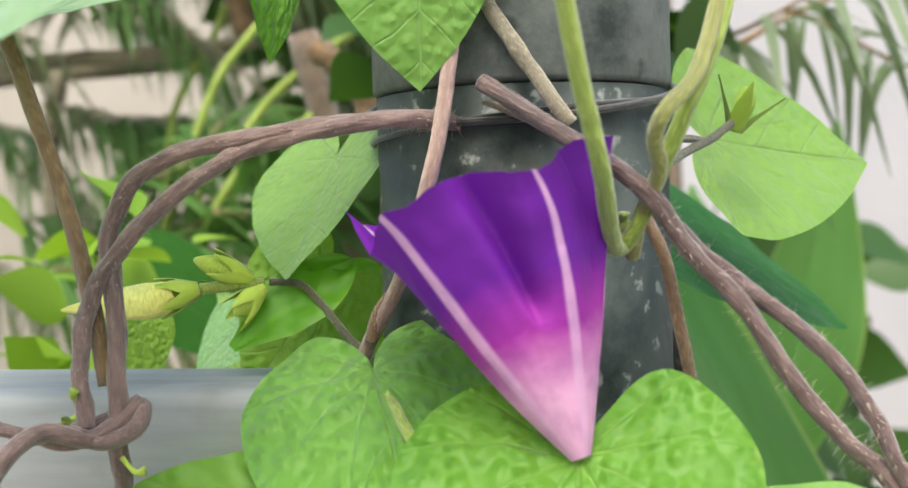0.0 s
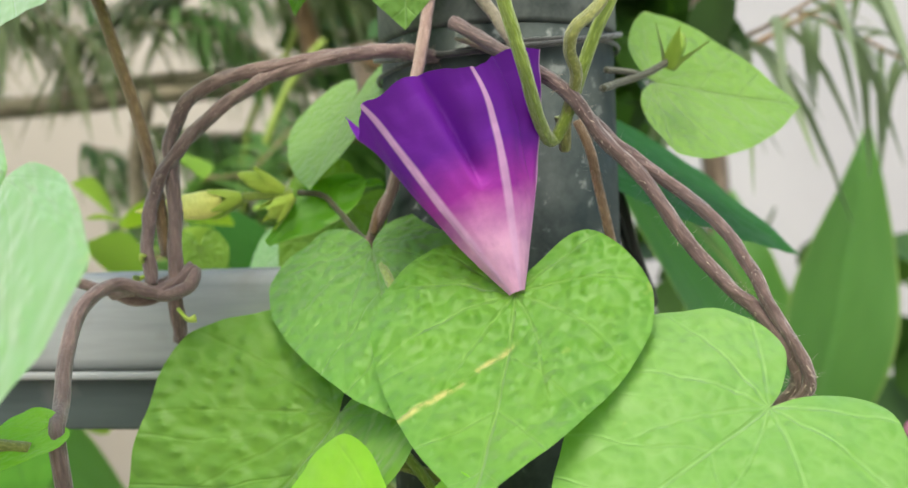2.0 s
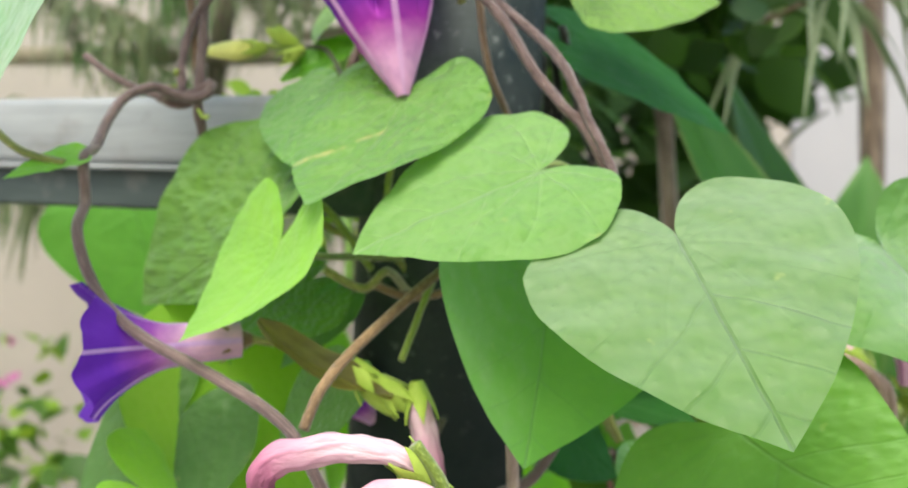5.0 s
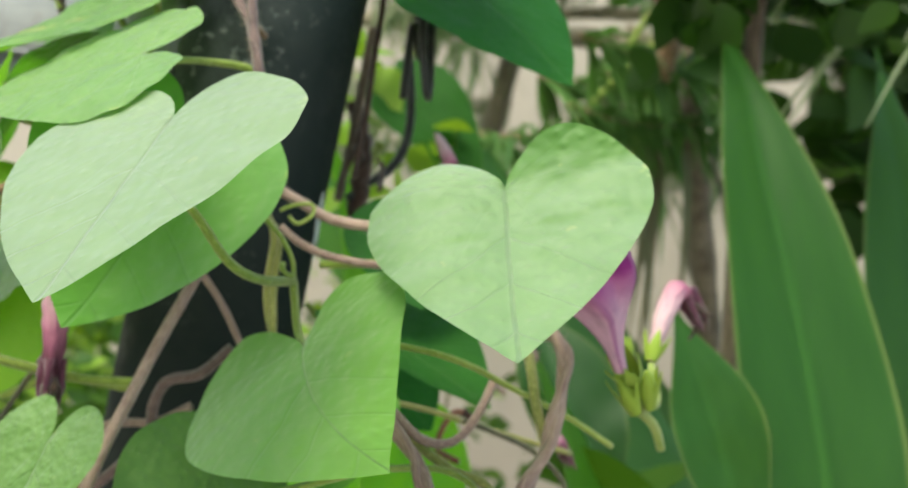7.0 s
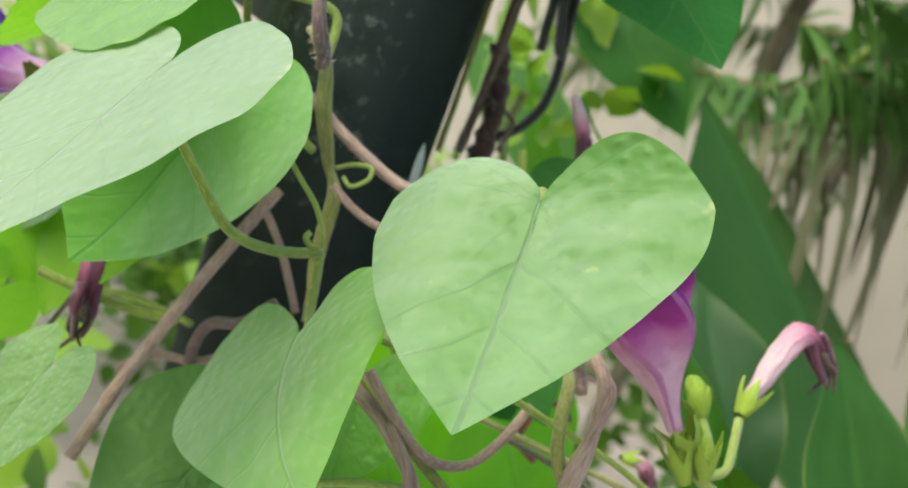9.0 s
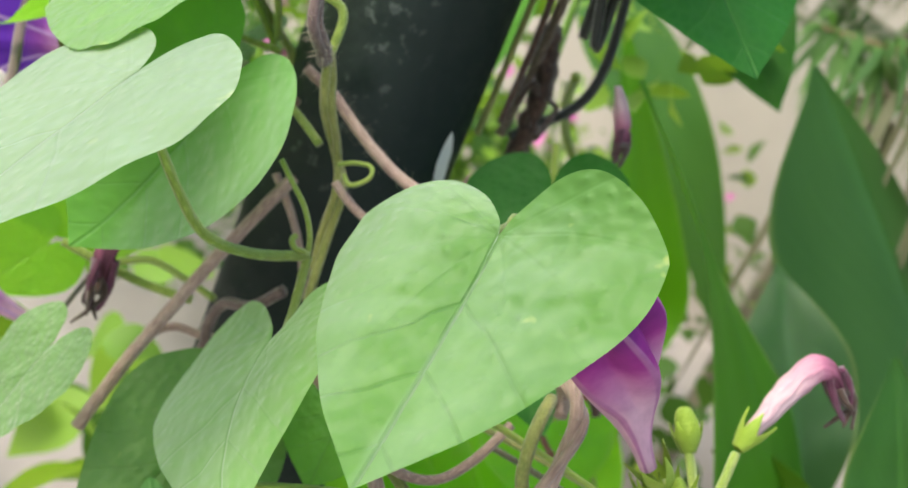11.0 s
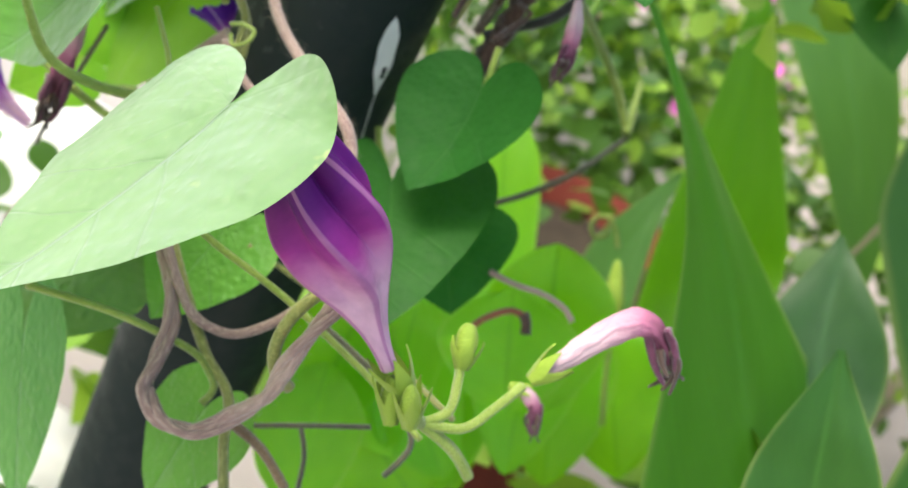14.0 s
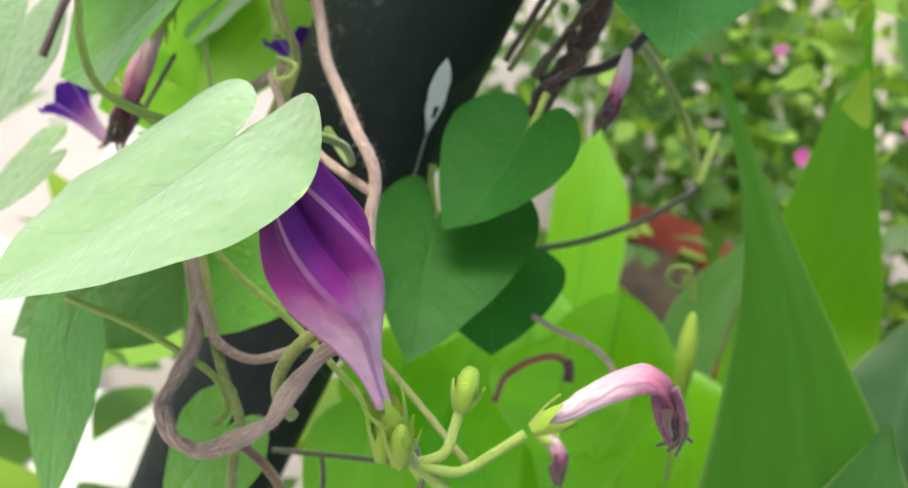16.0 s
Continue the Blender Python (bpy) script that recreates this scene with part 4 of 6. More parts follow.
tube("stem", [(0.0046, -0.0164, 0.8088), (0.0177, -0.0150, 0.8031), (0.0294, -0.0144, 0.7983), (0.0322, -0.0147, 0.7894), (0.0277, -0.0431, 0.7960), (0.0213, -0.0443, 0.7908), (0.0103, -0.0461, 0.7957)], 0.0013, "stem_olive", vine_a, ring=8)
tube("stem", [(0.0224, -0.0236, 0.7914), (0.0339, -0.0230, 0.7880), (0.0487, -0.0219, 0.7915)], 0.0013, "stem_brown", vine_a, ring=8)
# pink stem behind the flower
tube("stem", [(0.0223, -0.0133, 0.9216), (0.0201, -0.0152, 0.9093), (0.0174, -0.0170, 0.8963), (0.0146, -0.0167, 0.8855), (0.0140, -0.0086, 0.8764), (0.0123, -0.0001, 0.8666), (0.0090, 0.0057, 0.8581), (0.0049, 0.0096, 0.8474)], 0.0014, "stem_pink", vine_a, ring=9)

# stalk that dips in front of the post
vine_b = thing("looping_stalk", "yellow-green leaf stalks that dip and rise before the post", "vine")
tube("stem", [(0.0205, -0.0640, 0.9160), (0.0222, -0.0617, 0.9099), (0.0252, -0.0588, 0.9003), (0.0277, -0.0567, 0.8938), (0.0306, -0.0537, 0.8870), (0.0345, -0.0470, 0.8802), (0.0385, -0.0400, 0.8762), (0.0412, -0.0372, 0.8757), (0.0427, -0.0395, 0.8790), (0.0440, -0.0425, 0.8844), (0.0458, -0.0455, 0.8912), (0.0478, -0.0470, 0.8969), (0.0520, -0.0470, 0.9052), (0.0560, -0.0455, 0.9150), (0.0600, -0.0430, 0.9300)], 0.0014, "stem_green", vine_b, ring=10)
tube("stem", [(0.0590, -0.0440, 0.9290), (0.0545, -0.0460, 0.9150), (0.0480, -0.0500, 0.9020), (0.0415, -0.0520, 0.8960), (0.0410, -0.0495, 0.8920), (0.0432, -0.0467, 0.8878), (0.0434, -0.0420, 0.8826), (0.0430, -0.0391, 0.8790), (0.0445, -0.0340, 0.8740)], 0.0013, "stem_olive", vine_b, ring=10)
tube("stem", [(0.0480, -0.0322, 0.8798), (0.0497, -0.0349, 0.8736), (0.0511, -0.0365, 0.8638), (0.0537, -0.0354, 0.8539), (0.0574, -0.0293, 0.8468), (0.0620, -0.0194, 0.8400)], 0.0011, "stem_brown", vine_b, ring=8)
hairs("bristle", [(0.0480, -0.0322, 0.8798), (0.0497, -0.0349, 0.8736), (0.0511, -0.0365, 0.8638), (0.0529, -0.0373, 0.8540)], 0.002, 120, "stem_brown", vine_b, 9)
for q, w in (((0.0452, -0.0300, 0.8760), (-0.3, -0.3, 0.6)), ((0.0467, -0.0303, 0.8778), (-0.7, -0.3, 0.5))):
    p0 = V(q)
    tube("shoot", [p0, p0 + V(w) * 0.003, p0 + V(w) * 0.005 + V((0.001, 0, 0.0006))], 0.0009, "stem_green", vine_b, ring=7, rough=0.4, ends=(0.7, 1.2))
heart_leaf(vine_b, (0.0145, -0.0167, 0.9332), (0.0140, -0.0179, 0.9026), (-0.15, -0.75, 0.6), wl=0.62, wr=0.5, mat="leaf_warm", pucker=0.9, seed=11, rings=14, fine=5, petiole=[(0.0197, -0.0138, 0.9401), (0.0291, -0.0111, 0.9454)])
heart_leaf(vine_b, (-0.0562, -0.0126, 0.9311), (-0.0791, -0.0123, 0.9010), (0.1, -0.3, 0.95), wl=0.75, wr=1.5, lobe=0.4, mat="leaf_pale", seed=12, droop=0.05)
heart_leaf(vine_b, (-0.0059, 0.0041, 0.9356), (-0.0065, 0.0031, 0.9094), (0.5, -0.7, 0.4), wl=0.4, wr=0.3, mat="leaf", seed=13)

heart_leaf(vine_b, (-0.0575, 0.0071, 0.9175), (0.0042, -0.0137, 0.9326), (0.1, -0.55, 0.82), wl=0.17, wr=0.17, lobe=0.12, mat="leaf_pale", label="pale leaf at the top of the brown stem", seed=14, droop=0.02)

# twisted pair that slants down to the leaves on the other side
vine_c = thing("twisted_vine", "two reddish-brown vines twisted together, carrying pale heart leaves", "vine")
LOWER = [(0.0841, -0.0568, 0.8269), (0.0818, -0.0493, 0.8220), (0.0822, -0.0431, 0.8148), (0.0816, -0.0381, 0.8023), (0.0790, -0.0274, 0.7892), (0.0857, -0.0267, 0.7819), (0.0885, -0.0281, 0.7678), (0.0922, -0.0307, 0.7589), (0.0963, -0.0330, 0.7499)]
STRAND = [(0.0250, -0.0170, 0.9040), (0.0310, -0.0260, 0.8975), (0.0365, -0.0360, 0.8910), (0.0425, -0.0440, 0.8842), (0.0485, -0.0447, 0.8756), (0.0563, -0.0470, 0.8668), (0.0644, -0.0484, 0.8545), (0.0725, -0.0497, 0.8446), (0.0783, -0.0507, 0.8395), (0.0836, -0.0530, 0.8311), (0.0865, -0.0520, 0.8238), (0.0842, -0.0460, 0.8180), (0.0822, -0.0431, 0.8148)]
PARTNER = [(0.0425, -0.0420, 0.8850), (0.0492, -0.0418, 0.8775), (0.0566, -0.0430, 0.8708), (0.0642, -0.0463, 0.8643), (0.0716, -0.0496, 0.8567), (0.0769, -0.0515, 0.8481), (0.0806, -0.0530, 0.8395), (0.0850, -0.0545, 0.8311), (0.0877, -0.0543, 0.8238), (0.0850, -0.0480, 0.8180), (0.0826, -0.0440, 0.8140)]
tube("stem", STRAND, 0.0015, "stem_purple", vine_c, ring=12, n=12, rough=0.14, flute=0.08, spin=50.0)
tube("stem", PARTNER, 0.0014, "stem_purple", vine_c, ring=12, n=12, rough=0.14, flute=0.08, spin=60.0, seed=4)
tube("stem", LOWER[1:], 0.0013, "stem_olive", vine_c, "olive green stem", ring=9)
tube("stem", twist(LOWER[1:], 0.0018, 1.2, 1.0), 0.0012, "stem_olive", vine_c, "olive green stem", ring=8, n=5)
hairs("bristle", STRAND[2:], 0.003, 300, "hair", vine_c, 7)
hairs("bristle", PARTNER, 0.003, 240, "hair", vine_c, 8)
heart_leaf(vine_c, (0.0664, -0.0775, 0.8239), (0.0215, -0.0861, 0.8018), (-0.1535, -0.6184, 0.7707), 0.60, 0.59, (0.27, 0.29), 0.19, 0.14, 0.01, -0.00, curl=-0.14, gape=0.01, cup=-0.30, mat="leaf_warm", pucker=1.2, rings=16, fine=6, seed=15.0, petiole=[(0.0688, -0.0526, 0.8270), (0.0769, -0.0399, 0.8270), (0.0807, -0.0416, 0.8147)])
heart_leaf(vine_c, (0.0976, -0.1008, 0.8077), (0.1118, -0.1457, 0.7690), (-0.1865, -0.6517, 0.7352), 0.61, 0.60, (0.24, 0.27), 0.10, 0.11, 0.00, 0.00, curl=0.10, gape=-0.10, cup=-0.13, mat="leaf_grey", label="large pale green heart leaf", pucker=0.4, rings=16, fine=6, seed=17.0, petiole=[(0.0905, -0.0880, 0.7956), (0.0996, -0.0838, 0.7861), (0.1054, -0.0768, 0.7774), (0.1072, -0.0638, 0.7737), (0.1066, -0.0478, 0.7735)], thick=0.0012)

# vine that carries the sunlit leaf by the second bloom
vine_d = thing("leafy_vine", "vine with broad green heart leaves and curling tendrils", "vine")
heart_leaf(vine_d, (0.1619, -0.0504, 0.8096), (0.1871, -0.0869, 0.7693), (0.0996, -0.7819, 0.6154), 0.58, 0.59, (0.18, 0.26), 0.36, 0.32, -0.13, 0.03, curl=(-0.60, 1.10), gape=0.0, cup=(-0.85, -0.30), mat="leaf_speck", label="broad green heart leaf with pale yellow specks", pucker=0.4, rings=18, fine=7, seed=21.0, petiole=[(0.1532, -0.0381, 0.8095), (0.1395, -0.0225, 0.8010), (0.1198, -0.0123, 0.7840), (0.0944, -0.0141, 0.7761)])
heart_leaf(vine_d, (0.1221, -0.0625, 0.7601), (0.1475, -0.0987, 0.7338), (-0.3319, -0.8983, 0.2878), 0.85, 0.64, (0.30, 0.22), 0.13, 0.08, 0.17, 0.42, curl=0.6, gape=0.09, cup=-0.16, mat="leaf_soft", pucker=0.4, rings=14, fine=5, seed=23.0, petiole=[(0.1139, -0.0520, 0.7611), (0.1068, -0.0477, 0.7732)])
heart_leaf(vine_d, (0.0711, -0.0622, 0.7988), (0.0700, -0.0786, 0.7487), (0.2699, -0.8352, 0.4792), 0.63, 0.72, (0.42, 0.32), 0.16, 0.21, -0.10, -0.12, curl=0.05, gape=-0.07, cup=0.46, mat="leaf_soft", pucker=0.6, rings=14, fine=5, seed=25.0, petiole=[(0.0562, -0.0480, 0.8022), (0.0654, -0.0365, 0.7959), (0.0792, -0.0339, 0.7915)])
tube("stem", [(0.0900, -0.0337, 0.7860), (0.0961, -0.0302, 0.7823), (0.1042, -0.0261, 0.7804), (0.1174, -0.0175, 0.7810), (0.1349, -0.0070, 0.7861)], 0.0012, "stem_pink", vine_d, ring=8)
tube("stem", [(0.0509, -0.0225, 0.7696), (0.0599, -0.0202, 0.7627), (0.0677, -0.0190, 0.7553), (0.0773, -0.0176, 0.7434)], 0.0011, "stem_pink", vine_d, ring=8)
tube("tendril", [(0.1067, -0.0477, 0.7736), (0.1055, -0.0484, 0.7787), (0.1019, -0.0497, 0.7839), (0.0974, -0.0519, 0.7879), (0.0930, -0.0541, 0.7919)], 0.0007, "stem_green", vine_d, ring=7)
tube("tendril", [(0.1080, -0.0501, 0.7751), (0.1069, -0.0521, 0.7753), (0.1054, -0.0528, 0.7768), (0.1049, -0.0516, 0.7779)], 0.0008, "stem_green", vine_d, ring=7)
tube("tendril", [(0.0888, -0.0335, 0.7903), (0.0923, -0.0315, 0.7928), (0.0964, -0.0295, 0.7938), (0.0978, -0.0305, 0.7910), (0.0953, -0.0331, 0.7879), (0.0923, -0.0337, 0.7893)], 0.0006, "stem_green", vine_d, ring=7)

# low thick stems that cross the post
vine_e = thing("trailing_vine", "pinkish thick vine stems crossing low in front of the post", "vine")
tube("stem", [(0.0628, -0.0252, 0.7742), (0.0640, -0.0315, 0.7662), (0.0649, -0.0434, 0.7478), (0.0658, -0.0541, 0.7291), (0.0662, -0.0612, 0.7158), (0.0679, -0.0701, 0.6968)], 0.0018, "stem_pink", vine_e, ring=10)
tube("stem", [(0.0781, -0.0272, 0.7467), (0.0712, -0.0306, 0.7371), (0.0620, -0.0327, 0.7325), (0.0597, -0.0341, 0.7244), (0.0596, -0.0336, 0.7144), (0.0537, -0.0356, 0.7048), (0.0455, -0.0386, 0.6937)], 0.0017, "stem_purple", vine_e, ring=9)
tube("stem", [(0.0681, -0.0271, 0.7261), (0.0597, -0.0311, 0.7191), (0.0474, -0.0367, 0.7154), (0.0394, -0.0406, 0.7067)], 0.0013, "stem_pink", vine_e, ring=8)
ROPE = [(0.1193, -0.0498, 0.7536), (0.1285, -0.0447, 0.7485), (0.1381, -0.0414, 0.7434), (0.1490, -0.0390, 0.7356), (0.1560, -0.0421, 0.7291), (0.1607, -0.0444, 0.7246), (0.1674, -0.0405, 0.7220), (0.1736, -0.0338, 0.7261), (0.1766, -0.0281, 0.7358), (0.1793, -0.0234, 0.7452), (0.1790, -0.0209, 0.7550), (0.1771, -0.0186, 0.7652), (0.1732, -0.0148, 0.7718), (0.1664, -0.0108, 0.7750), (0.1575, -0.0062, 0.7758)]
tube("stem", ROPE, 0.0017, "stem_pink", vine_e, "pinkish brown rope of stems", ring=12, rough=0.2, flute=0.08, spin=40.0)
tube("stem", twist(ROPE[2:], 0.0019, 3.0, 0.5), 0.0013, "stem_pink", vine_e, "second pinkish stem wound round the rope", ring=9, n=5)
hairs("bristle", ROPE[7:], 0.0032, 320, "hair", vine_e, 12)
tube("stem", [(0.1316, -0.0457, 0.7548), (0.1407, -0.0406, 0.7460), (0.1482, -0.0350, 0.7399), (0.1533, -0.0261, 0.7397), (0.1555, -0.0184, 0.7465), (0.1556, -0.0109, 0.7560)], 0.0013, "stem_pink", vine_e, ring=8)
tube("stem", [(0.1758, -0.0168, 0.7457), (0.1754, -0.0217, 0.7500), (0.1729, -0.0234, 0.7560), (0.1697, -0.0211, 0.7622), (0.1657, -0.0157, 0.7664), (0.1606, -0.0077, 0.7666)], 0.0016, "stem_olive", vine_e, ring=10)
tube("stem", [(0.1184, -0.0459, 0.7561), (0.1313, -0.0407, 0.7478), (0.1439, -0.0356, 0.7398), (0.1555, -0.0303, 0.7334), (0.1658, -0.0253, 0.7304), (0.1717, -0.0238, 0.7196), (0.1798, -0.0207, 0.7069)], 0.0014, "stem_olive", vine_e, ring=9)
tube("stem", [(0.1281, -0.0711, 0.7247), (0.1371, -0.0584, 0.7295), (0.1441, -0.0494, 0.7325), (0.1502, -0.0399, 0.7333), (0.1557, -0.0325, 0.7332), (0.1626, -0.0286, 0.7305), (0.1654, -0.0309, 0.7266)], 0.0010, "stem_green", vine_e, ring=8)
tube("stem", [(0.1655, -0.0237, 0.7226), (0.1693, -0.0127, 0.7165), (0.1742, -0.0036, 0.7073)], 0.0014, "stem_brown", vine_e, ring=8)
THORN = [(0.0579, -0.0296, 0.8044), (0.0666, -0.0253, 0.8014), (0.0757, -0.0223, 0.7970), (0.0871, -0.0200, 0.7932), (0.0979, -0.0154, 0.7902), (0.1166, -0.0132, 0.7918), (0.1272, -0.0097, 0.7910), (0.1336, -0.0078, 0.7874), (0.1401, -0.0077, 0.7820), (0.1500, -0.0061, 0.7751), (0.1598, -0.0041, 0.7687), (0.1648, -0.0075, 0.7647)]
tube("stem", THORN, 0.0016, "stem_pink", vine_e, "hairy pinkish stem", ring=10)
hairs("bristle", THORN, 0.0034, 520, "hair", vine_e, 11)
heart_leaf(vine_e, (0.1529, -0.0238, 0.7118), (0.1644, -0.0352, 0.6868), (0.2, -0.5, 0.8), wl=0.5, wr=0.6, mat="leaf_soft", pucker=0.9, seed=33)
heart_leaf(vine_e, (0.1127, -0.0220, 0.7413), (0.1266, -0.0389, 0.7181), (0.1, -0.2, 0.9), wl=0.7, wr=0.6, mat="leaf_soft", pucker=0.7, seed=34)
heart_leaf(vine_e, (0.1221, -0.0671, 0.7023), (0.1519, -0.0632, 0.6635), (0.5, -0.5, 0.6), wl=0.25, wr=0.25, mat="leaf_pale", pucker=0.5, seed=36)
heart_leaf(vine_e, (0.0688, -0.0852, 0.7234), (0.0718, -0.1029, 0.6966), (0.0, -0.6, 0.7), wl=0.5, wr=0.5, mat="leaf_pale", pucker=0.8, seed=37)
heart_leaf(vine_e, (0.0966, -0.0504, 0.7165), (0.1043, -0.0837, 0.6835), (0.6335, -0.3591, 0.9771), wl=0.52, wr=0.50, cup=-0.3, mat="leaf_grey", pucker=1.2, seed=38, rings=14, fine=5)
heart_leaf(vine_e, (-0.0209, -0.0151, 0.7636), (-0.0066, -0.0426, 0.7032), (0.1, -0.2, 0.9), wl=0.5, wr=0.5, mat="leaf_lime", pucker=0.5, seed=40)

# second bloom with its cluster of buds
vine_f = thing("bud_cluster", "half-closed purple bloom with green buds and a spent bloom", "flower")
NODE = (0.1938, 0.0082, 0.7564)
fl2 = bloom(vine_f, (0.1886, -0.0036, 0.7680), (0.1740, -0.0410, 0.8140), (0.75, -0.38, 0.54), 0.0140, "petal_old", "half-closed purple bloom", bands=(-52, 22, 85, 157, 229), girth=lambda s: 0.14 * s + 0.806 * math.sin(math.pi * min(1.0, s / 0.66 * 0.5)) ** 2.5 if s < 0.66 else 0.898 - 0.62 * ((s - 0.66) / 0.34) ** 1.6, neck=0.0020, sag=0.34, crease=((1, 0.10),), twist=-48.0, ruffle=0.03, seed=4.2)
sepals(fl2, (0.1931, 0.0016, 0.7639), (-0.5143, -0.7607, 0.7340), 0.0125, r=0.0030, open_=0.06)
tube("stalk", [NODE, (0.1943, 0.0049, 0.7601), (0.1921, 0.0001, 0.7654)], 0.0016, "stem_green", vine_f, ring=9)
tube("stalk", [NODE, (0.1929, 0.0142, 0.7599), (0.1887, 0.0157, 0.7647), (0.1848, 0.0161, 0.7686)], 0.0012, "stem_green", vine_f, ring=8)
bud = tube("bud", [(0.1861, 0.0163, 0.7670), (0.1833, 0.0165, 0.7711), (0.1802, 0.0170, 0.7739), (0.1790, 0.0172, 0.7757)], lambda s: 0.0027 * math.sin(0.35 + 2.4 * s), "sepal", vine_f, "plump green bud", ring=12)
sepals(bud, (0.1853, 0.0163, 0.7681), V((0.1790, 0.0172, 0.7757)) - V((0.1861, 0.0163, 0.7670)), 0.0075, r=0.0027, open_=0.0)
tube("stalk", [NODE, (0.1959, 0.0182, 0.7582), (0.1926, 0.0259, 0.7625), (0.1887, 0.0330, 0.7671)], 0.0012, "stem_green", vine_f, ring=9)
spent_flower(vine_f, [(0.1876, 0.0356, 0.7685), (0.1866, 0.0416, 0.7758), (0.1862, 0.0470, 0.7836), (0.1864, 0.0533, 0.7894), (0.1888, 0.0586, 0.7896), (0.1926, 0.0635, 0.7838)], 0.0034, "wilted pale pink bloom with a dark tip", seed=1.0)
for q, w in (((0.1945, -0.0001, 0.7572), (-0.5, -0.2, 0.8)), ((0.1972, 0.0030, 0.7593), (-0.2, -0.3, 0.9))):
    p0 = V(q)
    bud = tube("bud", [p0, p0 + V(w) * 0.005, p0 + V(w) * 0.011], lambda s: 0.0026 * math.sin(0.4 + 2.5 * s), "sepal", vine_f, "small green bud", ring=10)
    sepals(bud, p0, w, 0.012, r=0.0024, open_=0.08)
tube("stalk", [NODE, (0.1967, 0.0181, 0.7516), (0.1986, 0.0254, 0.7446)], 0.0015, "stem_green", vine_f, ring=9)
tube("stalk", [(0.1345, -0.0485, 0.7640), (0.1483, -0.0372, 0.7634), (0.1553, -0.0258, 0.7606), (0.1612, -0.0150, 0.7567), (0.1744, 0.0032, 0.7498), (0.1861, 0.0169, 0.7425)], 0.0009, "stem_green", vine_f, ring=7)
tube("stalk", [(0.1195, -0.0167, 0.7421), (0.1327, 0.0005, 0.7402), (0.1461, 0.0176, 0.7363), (0.1690, 0.0370, 0.7325)], 0.0009, "stem_olive", vine_f, ring=7)

# leaves beside the post, with the shade put into their dark green
vine_g = thing("shaded_vine", "heart leaves coloured dark for shade, on a thin vine beside the post", "vine")
heart_leaf(vine_g, (0.0966, 0.0397, 0.7936), (0.1160, 0.0318, 0.7654), (0.0078, -0.7011, 0.7131), 0.72, 0.68, (0.31, 0.31), 0.17, 0.12, -0.19, -0.15, curl=-0.06, gape=-0.06, cup=0.06, mat="leaf_shade", pucker=0.4, rings=12, fine=5, seed=41, petiole=[(0.0956, 0.0419, 0.7922), (0.0917, 0.0428, 0.7984), (0.0879, 0.0438, 0.8045)])
heart_leaf(vine_g, (0.0934, 0.0287, 0.7554), (0.1461, 0.0150, 0.7465), (0.1467, -0.3136, 0.9382), 0.34, 0.57, (0.30, 0.48), 0.16, 0.20, 0.09, 0.03, curl=0.07, gape=0.08, cup=0.09, mat="leaf_shade", pucker=0.4, rings=12, fine=5, seed=42, petiole=[(0.0822, 0.0326, 0.7502), (0.0717, 0.0310, 0.7537), (0.0665, 0.0306, 0.7570)])
heart_leaf(vine_g, (0.0871, 0.0587, 0.7363), (0.1114, 0.0598, 0.7220), (0.2, -0.5, 0.8), wl=0.8, wr=0.85, mat="leaf_shade", seed=43, pucker=0.4)
heart_leaf(vine_g, (0.0861, 0.0486, 0.8813), (0.1436, 0.0419, 0.8533), (0.347, -0.458, 0.819), 0.57, 0.59, 0.33, -0.03, -0.02, 0.08, -0.04, mat="leaf_shade", label="leaf coloured dark for shade, hanging tip down", pucker=0.5, rings=12, fine=5, seed=44)
tube("stem", [(0.0495, 0.0634, 0.8307), (0.0567, 0.0614, 0.8192), (0.0612, 0.0590, 0.8058), (0.0647, 0.0553, 0.7911), (0.0661, 0.0541, 0.7847)], 0.0034, "dry", vine_g, "dry brown stem", ring=12, rough=0.55)
for k in range(3):
    rng = random.Random(50 + k)
    p0 = V((0.0629, 0.0590, 0.8090)) + V([rng.uniform(-1, 1) for _ in range(3)]) * 0.007
    tube("shred", [p0, p0 + V((rng.uniform(-1, 1), rng.uniform(-1, 1), rng.uniform(-1, 0.4))) * 0.007, p0 + V((rng.uniform(-1, 1), rng.uniform(-1, 1), -1.4)) * 0.008], 0.0015, "dry", vine_g, ring=7, rough=0.7, ends=(0.5, 0.7), seed=k)
spent_flower(vine_g, [(0.0874, 0.0601, 0.8253), (0.0918, 0.0599, 0.8209), (0.0965, 0.0590, 0.8155), (0.1002, 0.0575, 0.8093)], 0.0024, "shrivelled dark pink bloom", seed=3.0, foot=False)
tube("stem", [(0.0593, 0.0853, 0.7303), (0.0560, 0.1021, 0.7369), (0.0509, 0.1204, 0.7470), (0.0429, 0.1351, 0.7551), (0.0370, 0.1451, 0.7608)], 0.0012, "dark_stem", vine_g, ring=7)
tube("stem", [(0.0370, 0.1451, 0.7608), (0.0276, 0.1377, 0.7727), (0.0251, 0.1240, 0.7855), (0.0393, 0.0982, 0.8036), (0.0576, 0.0756, 0.8182)], 0.0018, "stem_green", vine_g, ring=8)
